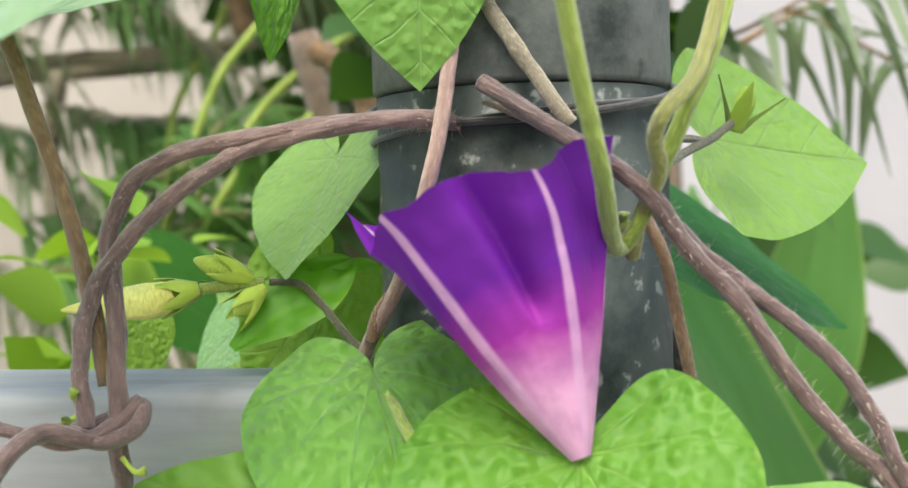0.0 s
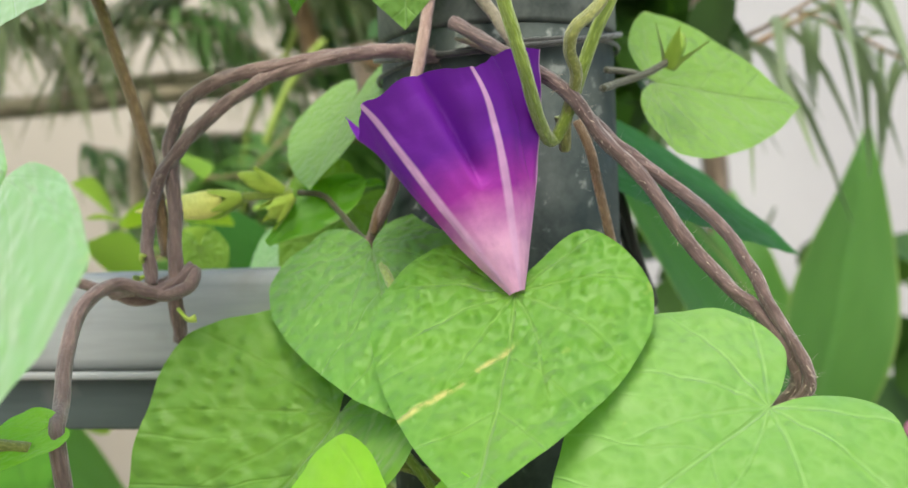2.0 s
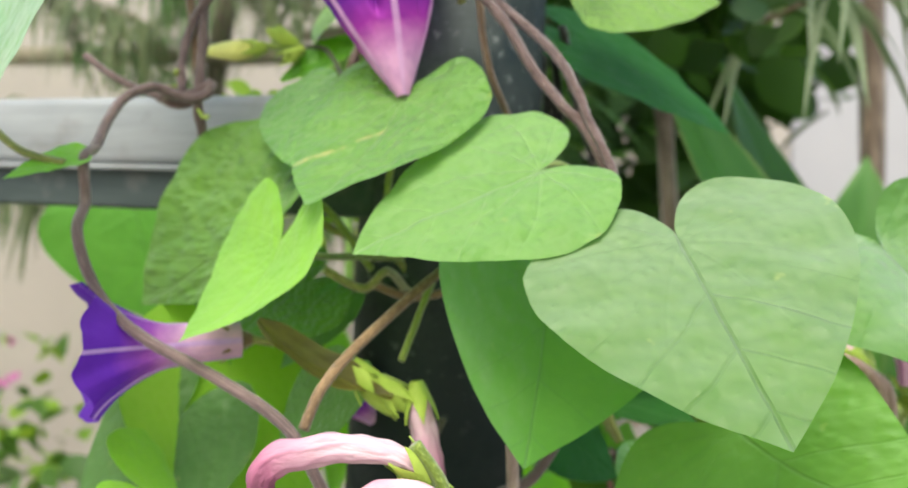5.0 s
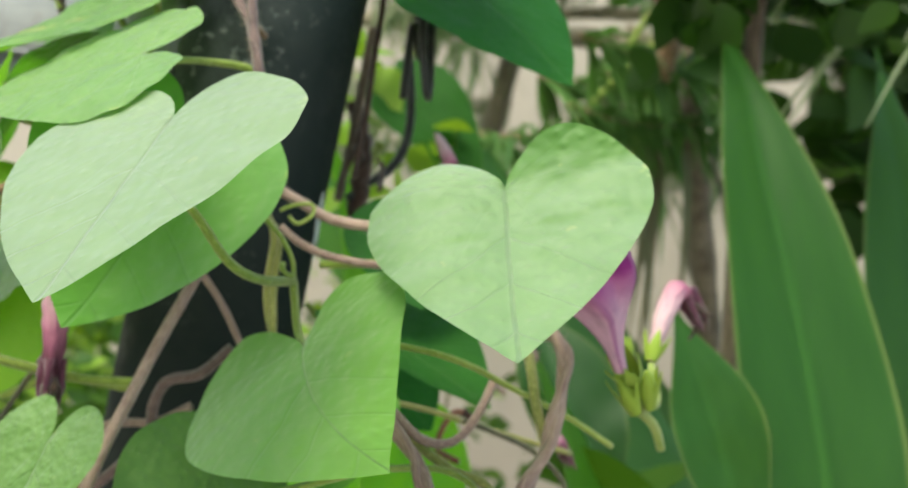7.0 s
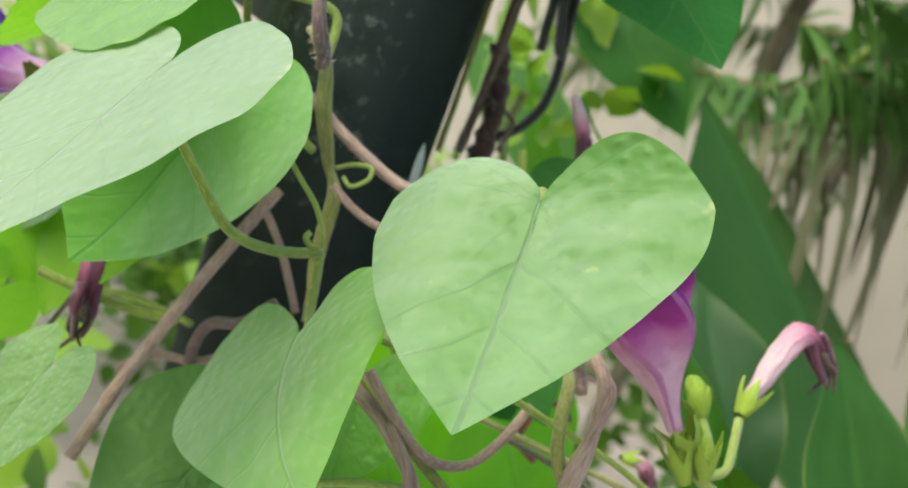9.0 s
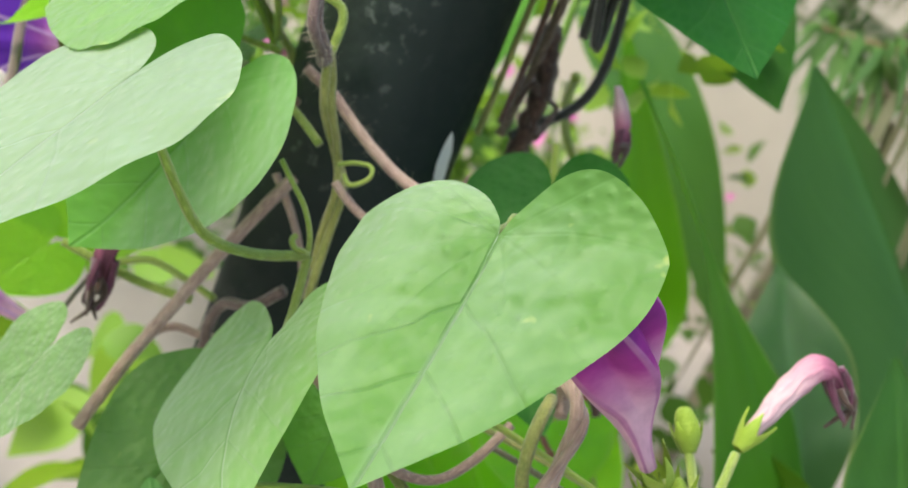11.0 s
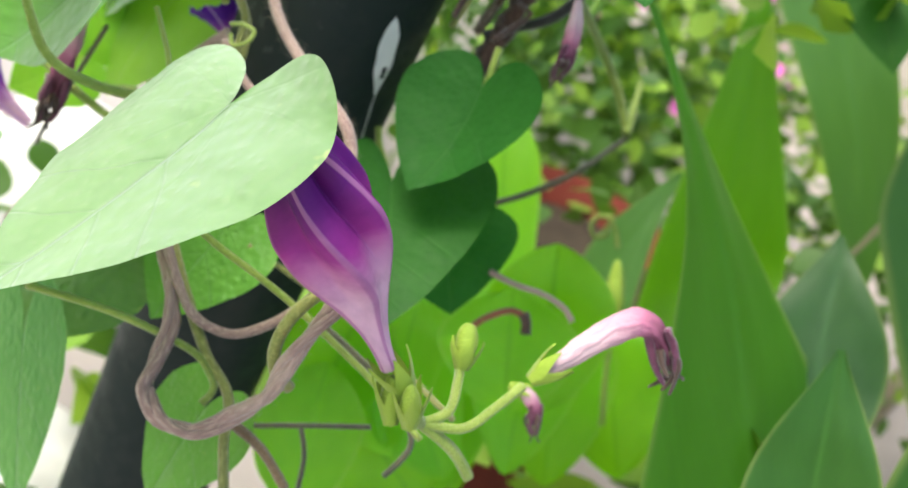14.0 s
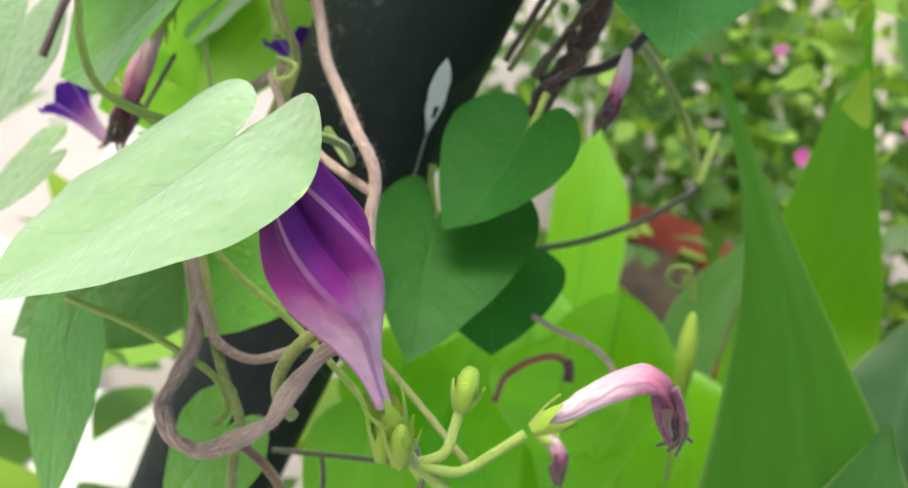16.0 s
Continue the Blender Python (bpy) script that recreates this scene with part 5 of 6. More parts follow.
tube("stem", [(0.0377, 0.1431, 0.7622), (0.0274, 0.1474, 0.7701), (0.0183, 0.1512, 0.7762)], 0.002, "stem_green", vine_g, ring=8, ends=(1, 0.5))
tube("stem", [(0.1470, -0.0066, 0.7003), (0.1521, 0.0088, 0.7079), (0.1569, 0.0229, 0.7144)], 0.0008, "dark_stem", vine_g, ring=7)
tube("stem", [(0.1517, 0.0061, 0.7059), (0.1571, 0.0081, 0.7001), (0.1638, 0.0078, 0.6906)], 0.0008, "dark_stem", vine_g, ring=7)
tube("stem", [(0.1451, -0.0010, 0.7407), (0.1530, 0.0093, 0.7376), (0.1620, 0.0198, 0.7333), (0.1715, 0.0266, 0.7253), (0.1754, 0.0214, 0.7157)], 0.0009, "dark_stem", vine_g, ring=7)

heart_leaf(vine_g, (-0.0257, 0.2486, 0.8538), (0.0293, 0.2543, 0.8189), (0.2, -0.6, 0.7), wl=0.4, wr=0.5, mat="leaf_shade", label="leaf coloured dark for deep shade", seed=45, pucker=0.6)
scatter("foliage", (-0.10, 0.17, 0.775), (0.00, 0.29, 0.90), 40, 0.026, "bush_lime", vine_g, 46, label="small yellow-green leaves")

# bud and pale leaves beside the arch
vine_h = thing("budding_vine", "thin vine with a cream bud and pale leaves", "vine")
heart_leaf(vine_h, (0.0093, 0.0362, 0.8935), (-0.0054, 0.0177, 0.8690), (-0.688, -0.318, 0.652), 0.63, 0.61, 0.38, 0.14, 0.13, 0.00, 0.02, mat="leaf_fresh", pucker=0.5, seed=51)
bud = tube("bud", [(-0.0262, 0.0217, 0.8672), (-0.0303, 0.0219, 0.8663), (-0.0353, 0.0223, 0.8659), (-0.0412, 0.0230, 0.8655), (-0.0470, 0.0236, 0.8651)], lambda s: 0.0042 * math.sin(0.62 + 2.45 * s) * (1 - 0.45 * s), "bud", vine_h, "pale cream flower bud", ring=12)
sepals(bud, (-0.0223, 0.0217, 0.8677), V((-0.0303, 0.0219, 0.8663)) - V((-0.0223, 0.0217, 0.8677)), 0.008, r=0.0024, open_=0.05)
tube("stalk", [(-0.0212, 0.0214, 0.8679), (-0.0151, 0.0216, 0.8683), (-0.0088, 0.0219, 0.8686)], 0.0012, "stem_green", vine_h, ring=9)
for a_, b_ in (((-0.0094, 0.0221, 0.8686), (-0.0221, 0.0219, 0.8738)), ((-0.0083, 0.0217, 0.8681), (-0.0150, 0.0183, 0.8628))):
    bud = tube("bud", [V(a_).lerp(V(b_), k) for k in (0.15, 0.45, 0.75, 1.0)], lambda s: 0.0024 * math.sin(0.3 + 2.7 * s), "sepal", vine_h, "small green bud", ring=10)
    sepals(bud, V(a_).lerp(V(b_), 0.2), V(b_) - V(a_), 0.009, r=0.0022, open_=0.02)
tube("stalk", [(-0.0077, 0.0216, 0.8687), (-0.0016, 0.0207, 0.8679), (0.0023, 0.0173, 0.8635), (0.0055, 0.0109, 0.8583), (0.0075, 0.0071, 0.8559)], 0.0008, "dark_stem", vine_h, ring=7)
strap_leaf(vine_h, (0.0095, 0.0229, 0.8721), (-0.0157, 0.0192, 0.8565), (0.2, -0.6, 0.7), 0.012, mat="canna_lime", bend=0.03)
strap_leaf(vine_h, (0.0147, 0.0244, 0.8706), (-0.0029, 0.0265, 0.8711), (0.0, -0.4, 0.9), 0.005, mat="canna_lime", bend=0.03)
heart_leaf(vine_h, (0.0080, 0.0492, 0.8658), (-0.0106, 0.0536, 0.8402), (0.1, -0.7, 0.6), wl=0.55, wr=0.6, mat="leaf_fresh", pucker=0.5, seed=52)
heart_leaf(vine_h, (-0.0080, 0.0743, 0.8550), (-0.0206, 0.0776, 0.8441), (0.0, -0.5, 0.8), wl=0.7, wr=0.6, mat="leaf_pale", pucker=0.5, seed=53)
heart_leaf(vine_h, (-0.0324, 0.0816, 0.8557), (-0.0317, 0.0806, 0.8388), (0.0, -0.6, 0.7), wl=0.5, wr=0.5, mat="leaf_fresh", pucker=0.5, seed=54)
tube("stem", [(0.0087, 0.0047, 0.8577), (0.0103, 0.0035, 0.8632), (0.0137, 0.0006, 0.8686)], 0.0013, "stem_brown", vine_h, ring=8)
heart_leaf(vine_h, (-0.0595, -0.0790, 0.8669), (-0.0896, -0.0735, 0.8153), (-0.748, -0.545, 0.379), 0.62, 0.68, 0.10, 0.07, 0.07, 0.11, 0.01, mat="leaf_pale", label="pale leaf near the rail", pucker=0.8, seed=55, rings=14, fine=5)
heart_leaf(vine_h, (-0.1118, 0.1829, 0.8133), (-0.0965, 0.1814, 0.7588), (0.0, -0.6, 0.8), wl=0.8, wr=0.55, mat="leaf_soft", pucker=0.4, seed=56)

# leaf with an open seed case in front of it
vine_i = thing("seeding_vine", "light green leaf with a green seed case on a thin stalk", "vine")
heart_leaf(vine_i, (0.0867, 0.0155, 0.8954), (0.1306, 0.0185, 0.8876), (0.158, -0.803, 0.575), 0.61, 0.57, 0.15, 0.10, 0.09, 0.01, 0.06, mat="leaf_fresh", label="light green rounded leaf", pucker=0.5, rings=12, fine=5, seed=61)
tube("stalk", [(0.0595, -0.0173, 0.8890), (0.0670, -0.0111, 0.8916), (0.0744, -0.0069, 0.8940), (0.0798, -0.0042, 0.8966), (0.0831, -0.0030, 0.8983)], 0.0009, "dark_stem", vine_i, ring=8)
pod = tube("seed_case", [(0.0827, -0.0030, 0.8975), (0.0839, -0.0032, 0.9000), (0.0849, -0.0034, 0.9029), (0.0856, -0.0035, 0.9046)], lambda s: 0.0021 * math.sin(0.5 + 2.3 * s), "sepal_deep", vine_i, "green seed case", ring=12)
sepals(pod, (0.0825, -0.0029, 0.8968), (0.35, -0.15, 0.9), 0.0095, mat="sepal_deep", count=4, r=0.0024, open_=0.34)
tube("stalk", [(0.0621, -0.0126, 0.8940), (0.0686, -0.0094, 0.8941), (0.0743, -0.0058, 0.8937)], 0.0008, "dark_stem", vine_i, ring=7)

# blooms below the rail
vine_j = thing("blooming_vine", "vine with a blue-violet bloom and limp pink spent blooms", "vine")
fl3 = bloom(vine_j, (-0.0116, -0.0477, 0.7752), (-0.0500, -0.0610, 0.7715), (0.3, -0.9, 0.1), 0.0185, "petal_blue", "blue-violet bloom seen from its side", bands=(-30, 42, 114, 186, 258), girth=lambda s: 0.16 + 0.16 * s + 0.68 * max(0.0, (s - 0.45) / 0.55) ** 1.7, neck=0.0022, sag=0.05, ruffle=0.05, seed=2.2)
sepals(fl3, (-0.0095, -0.047, 0.7754), (-0.039, -0.0133, -0.0037), 0.009, r=0.0026, mat="stem_brown")
tube("stalk", [(-0.0095, -0.047, 0.7754), (0.0, -0.044, 0.774), (0.0144, -0.0611, 0.7707), (0.0283, -0.0587, 0.7656)], 0.0012, "stem_olive", vine_j, ring=8)
spent_flower(vine_j, [(0.0430, -0.1193, 0.7547), (0.0385, -0.1200, 0.7589), (0.0292, -0.1206, 0.7607), (0.0182, -0.1215, 0.7597), (0.0101, -0.1220, 0.7565), (0.0089, -0.1213, 0.7494), (0.0121, -0.1200, 0.7385)], 0.0033, "limp pink bloom with a dark end", seed=5.0)
spent_flower(vine_j, [(0.0505, -0.1243, 0.7439), (0.0465, -0.1249, 0.7508), (0.0377, -0.1264, 0.7531), (0.0305, -0.1267, 0.7500), (0.0282, -0.1262, 0.7442), (0.0284, -0.1253, 0.7340)], 0.0033, "limp pink bloom with a dark end", seed=6.0)
spent_flower(vine_j, [(0.0380, -0.0621, 0.7672), (0.0392, -0.0620, 0.7607), (0.0414, -0.0628, 0.7511), (0.0442, -0.0635, 0.7401), (0.0466, -0.0644, 0.7274)], 0.0036, "pale pink tube turning purple", seed=7.0)
tube("stalk", [(0.0404, -0.1214, 0.7624), (0.0460, -0.1198, 0.7547), (0.0500, -0.1179, 0.7451), (0.0574, -0.1138, 0.7329), (0.0637, -0.1102, 0.7203)], 0.0016, "stem_green", vine_j, ring=9)
tube("stalk", [(0.0290, -0.0685, 0.7328), (0.0385, -0.0600, 0.7313), (0.0481, -0.0515, 0.7306), (0.0594, -0.0423, 0.7321)], 0.0014, "stem_green", vine_j, ring=8)
for a_, b_ in (((0.0382, -0.1130, 0.7551), (0.0460, -0.1149, 0.7482)), ((0.0286, -0.0607, 0.7675), (0.0366, -0.0614, 0.7603)), ((0.0210, -0.0599, 0.7715), (0.0321, -0.0602, 0.7587))):
    bud = tube("bud", [V(a_).lerp(V(b_), k) for k in (0, 0.35, 0.7, 1.0)], lambda s: 0.0034 * math.sin(0.4 + 2.5 * s), "sepal", vine_j, "yellow-green bud", ring=10)
    sepals(bud, a_, V(b_) - V(a_), 0.011, r=0.003, open_=0.05)
heart_leaf(vine_j, (-0.0313, -0.0288, 0.7511), (-0.0585, -0.0446, 0.7084), (0.2, -0.5, 0.8), wl=0.4, wr=0.5, mat="leaf_grey", seed=71, pucker=0.4)
heart_leaf(vine_j, (-0.0031, -0.1008, 0.7275), (0.0151, -0.1069, 0.6907), (0.0, -0.5, 0.8), wl=0.7, wr=0.7, mat="leaf_grey", seed=72, pucker=0.5)
heart_leaf(vine_j, (0.0022, -0.0121, 0.7911), (-0.0209, -0.0164, 0.7747), (0.0, -0.5, 0.8), wl=0.7, wr=0.9, mat="leaf", seed=73, pucker=0.4)
heart_leaf(vine_j, (0.0115, -0.0207, 0.7846), (-0.0049, -0.0239, 0.7656), (0.1, -0.7, 0.6), wl=0.3, wr=0.3, mat="leaf_pale", seed=74, pucker=0.4)
heart_leaf(vine_j, (0.0147, -0.0433, 0.7645), (-0.0005, -0.0500, 0.7403), (0.0, -0.5, 0.8), wl=0.4, wr=0.4, mat="leaf_pale", seed=75, pucker=0.4)
heart_leaf(vine_j, (-0.0357, -0.0528, 0.7338), (-0.0112, -0.0356, 0.7110), (0.8670, -0.0992, 0.4883), 0.66, 0.62, 0.36, 0.08, 0.08, 0.15, mat="leaf_lime", label="bright yellow-green leaf lit from behind", pucker=0.6, seed=27.0)
heart_leaf(vine_j, (-0.0155, -0.0503, 0.7073), (-0.0134, -0.0701, 0.6910), (0.8408, -0.0623, 0.5377), 0.66, 0.62, 0.36, 0.08, 0.08, 0.15, mat="leaf_lime", label="bright yellow-green leaf lit from behind", pucker=0.6, seed=28.0)
strap_leaf(vine_j, (0.0316, -0.0633, 0.7628), (-0.0054, -0.0645, 0.7765), (0.1, -0.6, 0.75), 0.0085, mat="leaf_dry", label="curled brown and olive dry leaf", bend=-0.25, fold=0.5, wavy=0.12, peak=0.6, seed=3.3)
tube("stalk", [(0.0457, -0.0549, 0.7576), (0.0346, -0.0569, 0.7333), (0.0233, -0.0593, 0.7077), (0.0127, -0.0595, 0.6888)], 0.0008, "dark_stem", vine_j, ring=7)
tube("stalk", [(0.0462, -0.0253, 0.7244), (0.0330, -0.0289, 0.7238), (0.0186, -0.0336, 0.7218), (0.0056, -0.0394, 0.7125)], 0.0012, "stem_green", vine_j, ring=8)

bloom(vine_j, (0.0268, -0.0046, 0.7452), (0.0132, -0.0154, 0.7588), (0.6, -0.5, 0.5), 0.0105, "petal_blue", "pinkish violet bloom in the shade", girth=lambda s: 0.22 * s + 0.78 * s ** 3, sag=0.06, ruffle=0.06, neck=0.002, seed=5.2)
bloom(vine_j, (0.0114, -0.0633, 0.6950), (0.0002, -0.0829, 0.7033), (0.6, -0.5, 0.5), 0.0105, "petal_blue", "violet bloom among the leaves", girth=lambda s: 0.22 * s + 0.78 * s ** 3, sag=0.06, ruffle=0.06, neck=0.002, seed=6.2)

# small withered things between the buds and the broad leaves
tube("stalk", [(0.1214, 0.0645, 0.7116), (0.1104, 0.0699, 0.7124), (0.1085, 0.0758, 0.7196), (0.1088, 0.0823, 0.7243), (0.1111, 0.0869, 0.7248)], 0.0011, "rust", vine_f, "rust-red withered stalk", ring=8, rough=0.3)
tube("stalk", [(0.1105, 0.0865, 0.7252), (0.1128, 0.0881, 0.7233), (0.1151, 0.0885, 0.7204)], 0.0018, "dry", vine_f, "black withered tip", ring=8, rough=0.5)
tube("tendril", [(0.1059, 0.0690, 0.7369), (0.1102, 0.0765, 0.7368), (0.1145, 0.0857, 0.7379), (0.1188, 0.0925, 0.7371), (0.1224, 0.0959, 0.7348)], 0.0010, "stem_pink", vine_f, "pale dry tendril", ring=7)
spent_flower(vine_f, [(0.1497, 0.0651, 0.7292), (0.1516, 0.0688, 0.7294), (0.1545, 0.0716, 0.7275), (0.1581, 0.0726, 0.7232)], 0.0022, "small purple withered bloom", seed=9.0)

# curled tendril and yellow-green pod among the broad leaves
podv = thing("seed_pod", "yellow-green pod below a curled tendril", "vine")
tube("pod", [(0.0437, 0.1955, 0.6598), (0.0358, 0.1945, 0.6701), (0.0272, 0.1936, 0.6815), (0.0201, 0.1926, 0.6907)], lambda s: 0.0046 * math.sin(0.35 + 2.6 * s), "sepal", podv, "plump yellow-green pod", ring=12)
tube("stalk", [(0.0658, 0.1986, 0.6310), (0.0547, 0.1968, 0.6453), (0.0445, 0.1958, 0.6588)], 0.0013, "stem_green", podv, ring=8)
tube("tendril", [(0.0169, 0.1916, 0.6946), (0.0119, 0.1894, 0.7001), (0.0070, 0.1855, 0.7043), (0.0082, 0.1872, 0.7037), (0.0054, 0.1825, 0.7027), (0.0060, 0.1799, 0.6983), (0.0083, 0.1817, 0.6944), (0.0094, 0.1861, 0.6939), (0.0080, 0.1892, 0.6961), (0.0049, 0.1888, 0.6984)], 0.0011, "stem_green", podv, ring=8)

# black cable and dry runners beside the post
cable = thing("cable", "black cable hanging beside the post", "cable")
tube("strand", [(0.0674, 0.0458, 0.8910), (0.0738, 0.0535, 0.8672), (0.0608, 0.0759, 0.8576), (0.0682, 0.0736, 0.8345), (0.0707, 0.0707, 0.8194), (0.0688, 0.0657, 0.8091), (0.0638, 0.0593, 0.8017), (0.0617, 0.0524, 0.7952)], 0.0017, "wire", cable, ring=8)
tube("strand", [(0.0791, 0.0372, 0.8826), (0.0837, 0.0367, 0.8657), (0.0875, 0.0363, 0.8505), (0.0922, 0.0377, 0.8370), (0.0779, 0.0486, 0.8808), (0.0810, 0.0486, 0.8506), (0.0755, 0.0474, 0.8612), (0.0780, 0.0471, 0.8348)], 0.0016, "wire", cable, ring=8)
runner = thing("dry_runner", "dry brown climbing stems against the post", "vine")
tube("stem", [(0.0659, 0.0393, 0.8710), (0.0675, 0.0390, 0.8504), (0.0704, 0.0368, 0.8256), (0.0722, 0.0342, 0.8029)], 0.0011, "dry", runner, ring=8, rough=0.4)
# green tube added in place of a reflected streak along the post's edge
tube("stem", [(-0.0082, 0.1333, 0.8621), (-0.0043, 0.1309, 0.8277), (-0.0013, 0.1288, 0.8006), (-0.0007, 0.1260, 0.7777)], 0.0019, "streak_lime", runner, "bright green streak beside the post", ring=8)
tube("stem", [(0.0457, 0.0549, 0.8569), (0.0491, 0.0513, 0.8331), (0.0531, 0.0472, 0.8118), (0.0559, 0.0439, 0.7924)], 0.0011, "stem_olive", runner, ring=8)
tube("stem", [(0.0502, 0.0640, 0.8602), (0.0534, 0.0599, 0.8340), (0.0560, 0.0561, 0.8120), (0.0581, 0.0513, 0.7940)], 0.0017, "twig", runner, ring=9, rough=0.4)

# ---- plants behind ----
canna = thing("canna_clump", "clump of tall green canna leaves", "plant")
BLADES = (
    ((0.2433, 0.2211, 0.5321), (0.0654, 0.1010, 0.8247), (0.6112, 0.0395, 0.7905), 0.1480, 0.17, 0.008, -0.10, 0.115, -1.12, "canna", 1.0),
    ((-0.0259, 0.3262, 0.5942), (-0.0053, 0.2246, 0.8076), (0.6886, -0.4922, 0.5325), 0.0875, 0.05, 0.324, 0.24, -0.010, 1.19, "canna_lime", 2.0),
    ((-0.0502, 0.4547, 0.6392), (-0.2012, 0.3462, 0.8344), (0.6689, -0.5529, 0.4968), 0.0595, 0.75, 0.130, 0.12, 0.054, 0.24, "canna_mid", 7.0),
    ((0.2377, 0.3963, 0.5787), (-0.0323, 0.3372, 0.8053), (0.7132, -0.3546, 0.6046), 0.1190, 0.76, -0.151, -0.40, 0.096, -0.30, "canna_grey", 8.0),
    ((-0.0433, 0.2792, 0.5500), (-0.0339, 0.2397, 0.7115), (0.1062, -0.7350, 0.6696), 0.0570, 0.25, 0.048, 0.12, -0.046, -0.13, "canna_pale", 4.0),
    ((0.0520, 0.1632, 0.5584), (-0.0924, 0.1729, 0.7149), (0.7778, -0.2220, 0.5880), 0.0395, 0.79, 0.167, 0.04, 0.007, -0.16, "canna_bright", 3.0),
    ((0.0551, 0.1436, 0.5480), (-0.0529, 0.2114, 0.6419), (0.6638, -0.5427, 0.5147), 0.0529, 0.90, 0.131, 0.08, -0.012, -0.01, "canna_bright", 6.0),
)
for b_, t_, f_, w_, p_, be_, fo_, sw_, tw_, m_, s_ in BLADES:
    strap_leaf(canna, b_, t_, f_, w_, mat=m_, seed=s_, peak=p_, bend=be_, fold=fo_, sway=sw_, twirl=tw_, wavy=0.015)
CANNAS = (
    ((0.1416, 0.2318, 0.6764), (0.0715, 0.2393, 0.7607), 0.050, "canna_grey", 5.0, 0.5),
    ((0.2751, 0.1836, 0.6307), (0.1512, 0.2211, 0.9257), 0.075, "canna_shade", 11.0, 0.40),
    ((0.3149, 0.3192, 0.5966), (0.2164, 0.3376, 0.9412), 0.08, "canna_shade", 12.0, 0.45),
    ((0.2185, 0.1618, 0.6874), (0.1721, 0.1463, 0.7780), 0.04, "canna_shade", 13.0, 0.5),
)
for b_, t_, w_, m_, s_, p_ in CANNAS:
    strap_leaf(canna, b_, t_, (0.55, -0.75, 0.35), w_, mat=m_, seed=s_, peak=p_, bend=0.08)

canna2 = thing("canna_clump", "broad lime-green leaves low behind the buds", "plant")
LOW = (
    ((0.0878, 0.1436, 0.6189), (0.0202, 0.1583, 0.6862), 0.05, 1.0), ((0.0855, 0.0892, 0.6226), (0.0395, 0.0649, 0.6522), 0.035, 2.0), ((0.0725, 0.1309, 0.5949), (0.0002, 0.0961, 0.6357), 0.05, 3.0),
    ((0.0588, 0.1483, 0.5888), (-0.0213, 0.1403, 0.6584), 0.05, 5.0), ((0.0721, 0.0580, 0.6188), (0.0478, 0.0660, 0.6716), 0.045, 6.0),
    ((0.0879, 0.0818, 0.6301), (0.0409, 0.0917, 0.6738), 0.03, 7.0), ((0.1056, 0.0477, 0.6071), (0.0721, 0.0501, 0.6559), 0.04, 8.0), ((0.0697, 0.1308, 0.5713), (0.0298, 0.0925, 0.5972), 0.05, 9.0),
    ((0.1003, 0.1136, 0.6672), (0.0755, 0.1058, 0.7064), 0.05, 10.0),
    ((0.0881, 0.1402, 0.6578), (0.0559, 0.1289, 0.7167), 0.05, 13.0), ((0.0500, 0.2087, 0.5676), (-0.0099, 0.2005, 0.6458), 0.060, 16.0), ((0.0446, 0.2568, 0.5705), (-0.0098, 0.2361, 0.6326), 0.060, 17.0),
)
for b_, t_, w_, s_ in LOW:
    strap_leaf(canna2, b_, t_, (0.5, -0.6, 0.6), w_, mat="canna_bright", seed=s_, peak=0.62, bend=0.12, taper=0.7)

canna3 = thing("canna_clump", "large blue-green leaves behind the twisted vine", "plant")
BACK = (
    ((0.3698, 0.4577, 0.6536), (0.428, 0.433, 0.928), 0.085, "canna_mid", 2.0),
    ((0.3348, 0.4852, 0.6500), (0.3649, 0.5185, 0.8903), 0.10, "canna_mid", 3.0),
)
for b_, t_, w_, m_, s_ in BACK:
    strap_leaf(canna3, b_, t_, (0.1, -0.9, 0.35), w_, mat=m_, seed=s_, peak=0.5, bend=0.05)


def frond(parent, pts, length, count, mat, seed, droop=0.8, rib="stem_brown", r=0.0016, sides=2):
    """A feathered branch: a rib and drooping narrow leaflets, the leaflets joined into one mesh."""
    tube("rib", pts, r, rib, parent, ring=7, ends=(1.2, 0.5))
    rng = random.Random(seed)
    path = spline(pts, max(2, count // (len(pts) - 1)))
    fr = frames(path)
    verts, faces = [], []
    for p, (t, a, b) in zip(path, fr):
        side = t.cross(V((0, 0, 1)))
        side = side.normalized() if side.length > 1e-3 else a
        for sgn in (-1, 1)[:sides]:
            d = (side * sgn * rng.uniform(0.5, 1.0) + t * rng.uniform(0.1, 0.6) + V((0, 0, rng.uniform(-0.3, 0.4)))).normalized()
            n_ = d.cross(t).normalized()
            L_ = length * rng.uniform(0.7, 1.1)
            w = L_ * 0.036
            k = len(verts)
            for i in range(6):
                s = i / 5
                q = p + d * (L_ * s) - V((0, 0, 1)) * (droop * L_ * s * s)
                ww = w * math.sin(math.pi * (0.12 + 0.86 * s))
                x = n_.cross(d).normalized()
                verts += [tuple(q - x * ww), tuple(q + x * ww)]
            for i in range(5):
                faces.append((k + 2 * i, k + 2 * i + 1, k + 2 * i + 3, k + 2 * i + 2))
    me = bpy.data.meshes.new("leaflet")
    me.from_pydata(verts, [], faces)
    tagged(link("leaflet", me, M[mat], parent), kind="stuff")


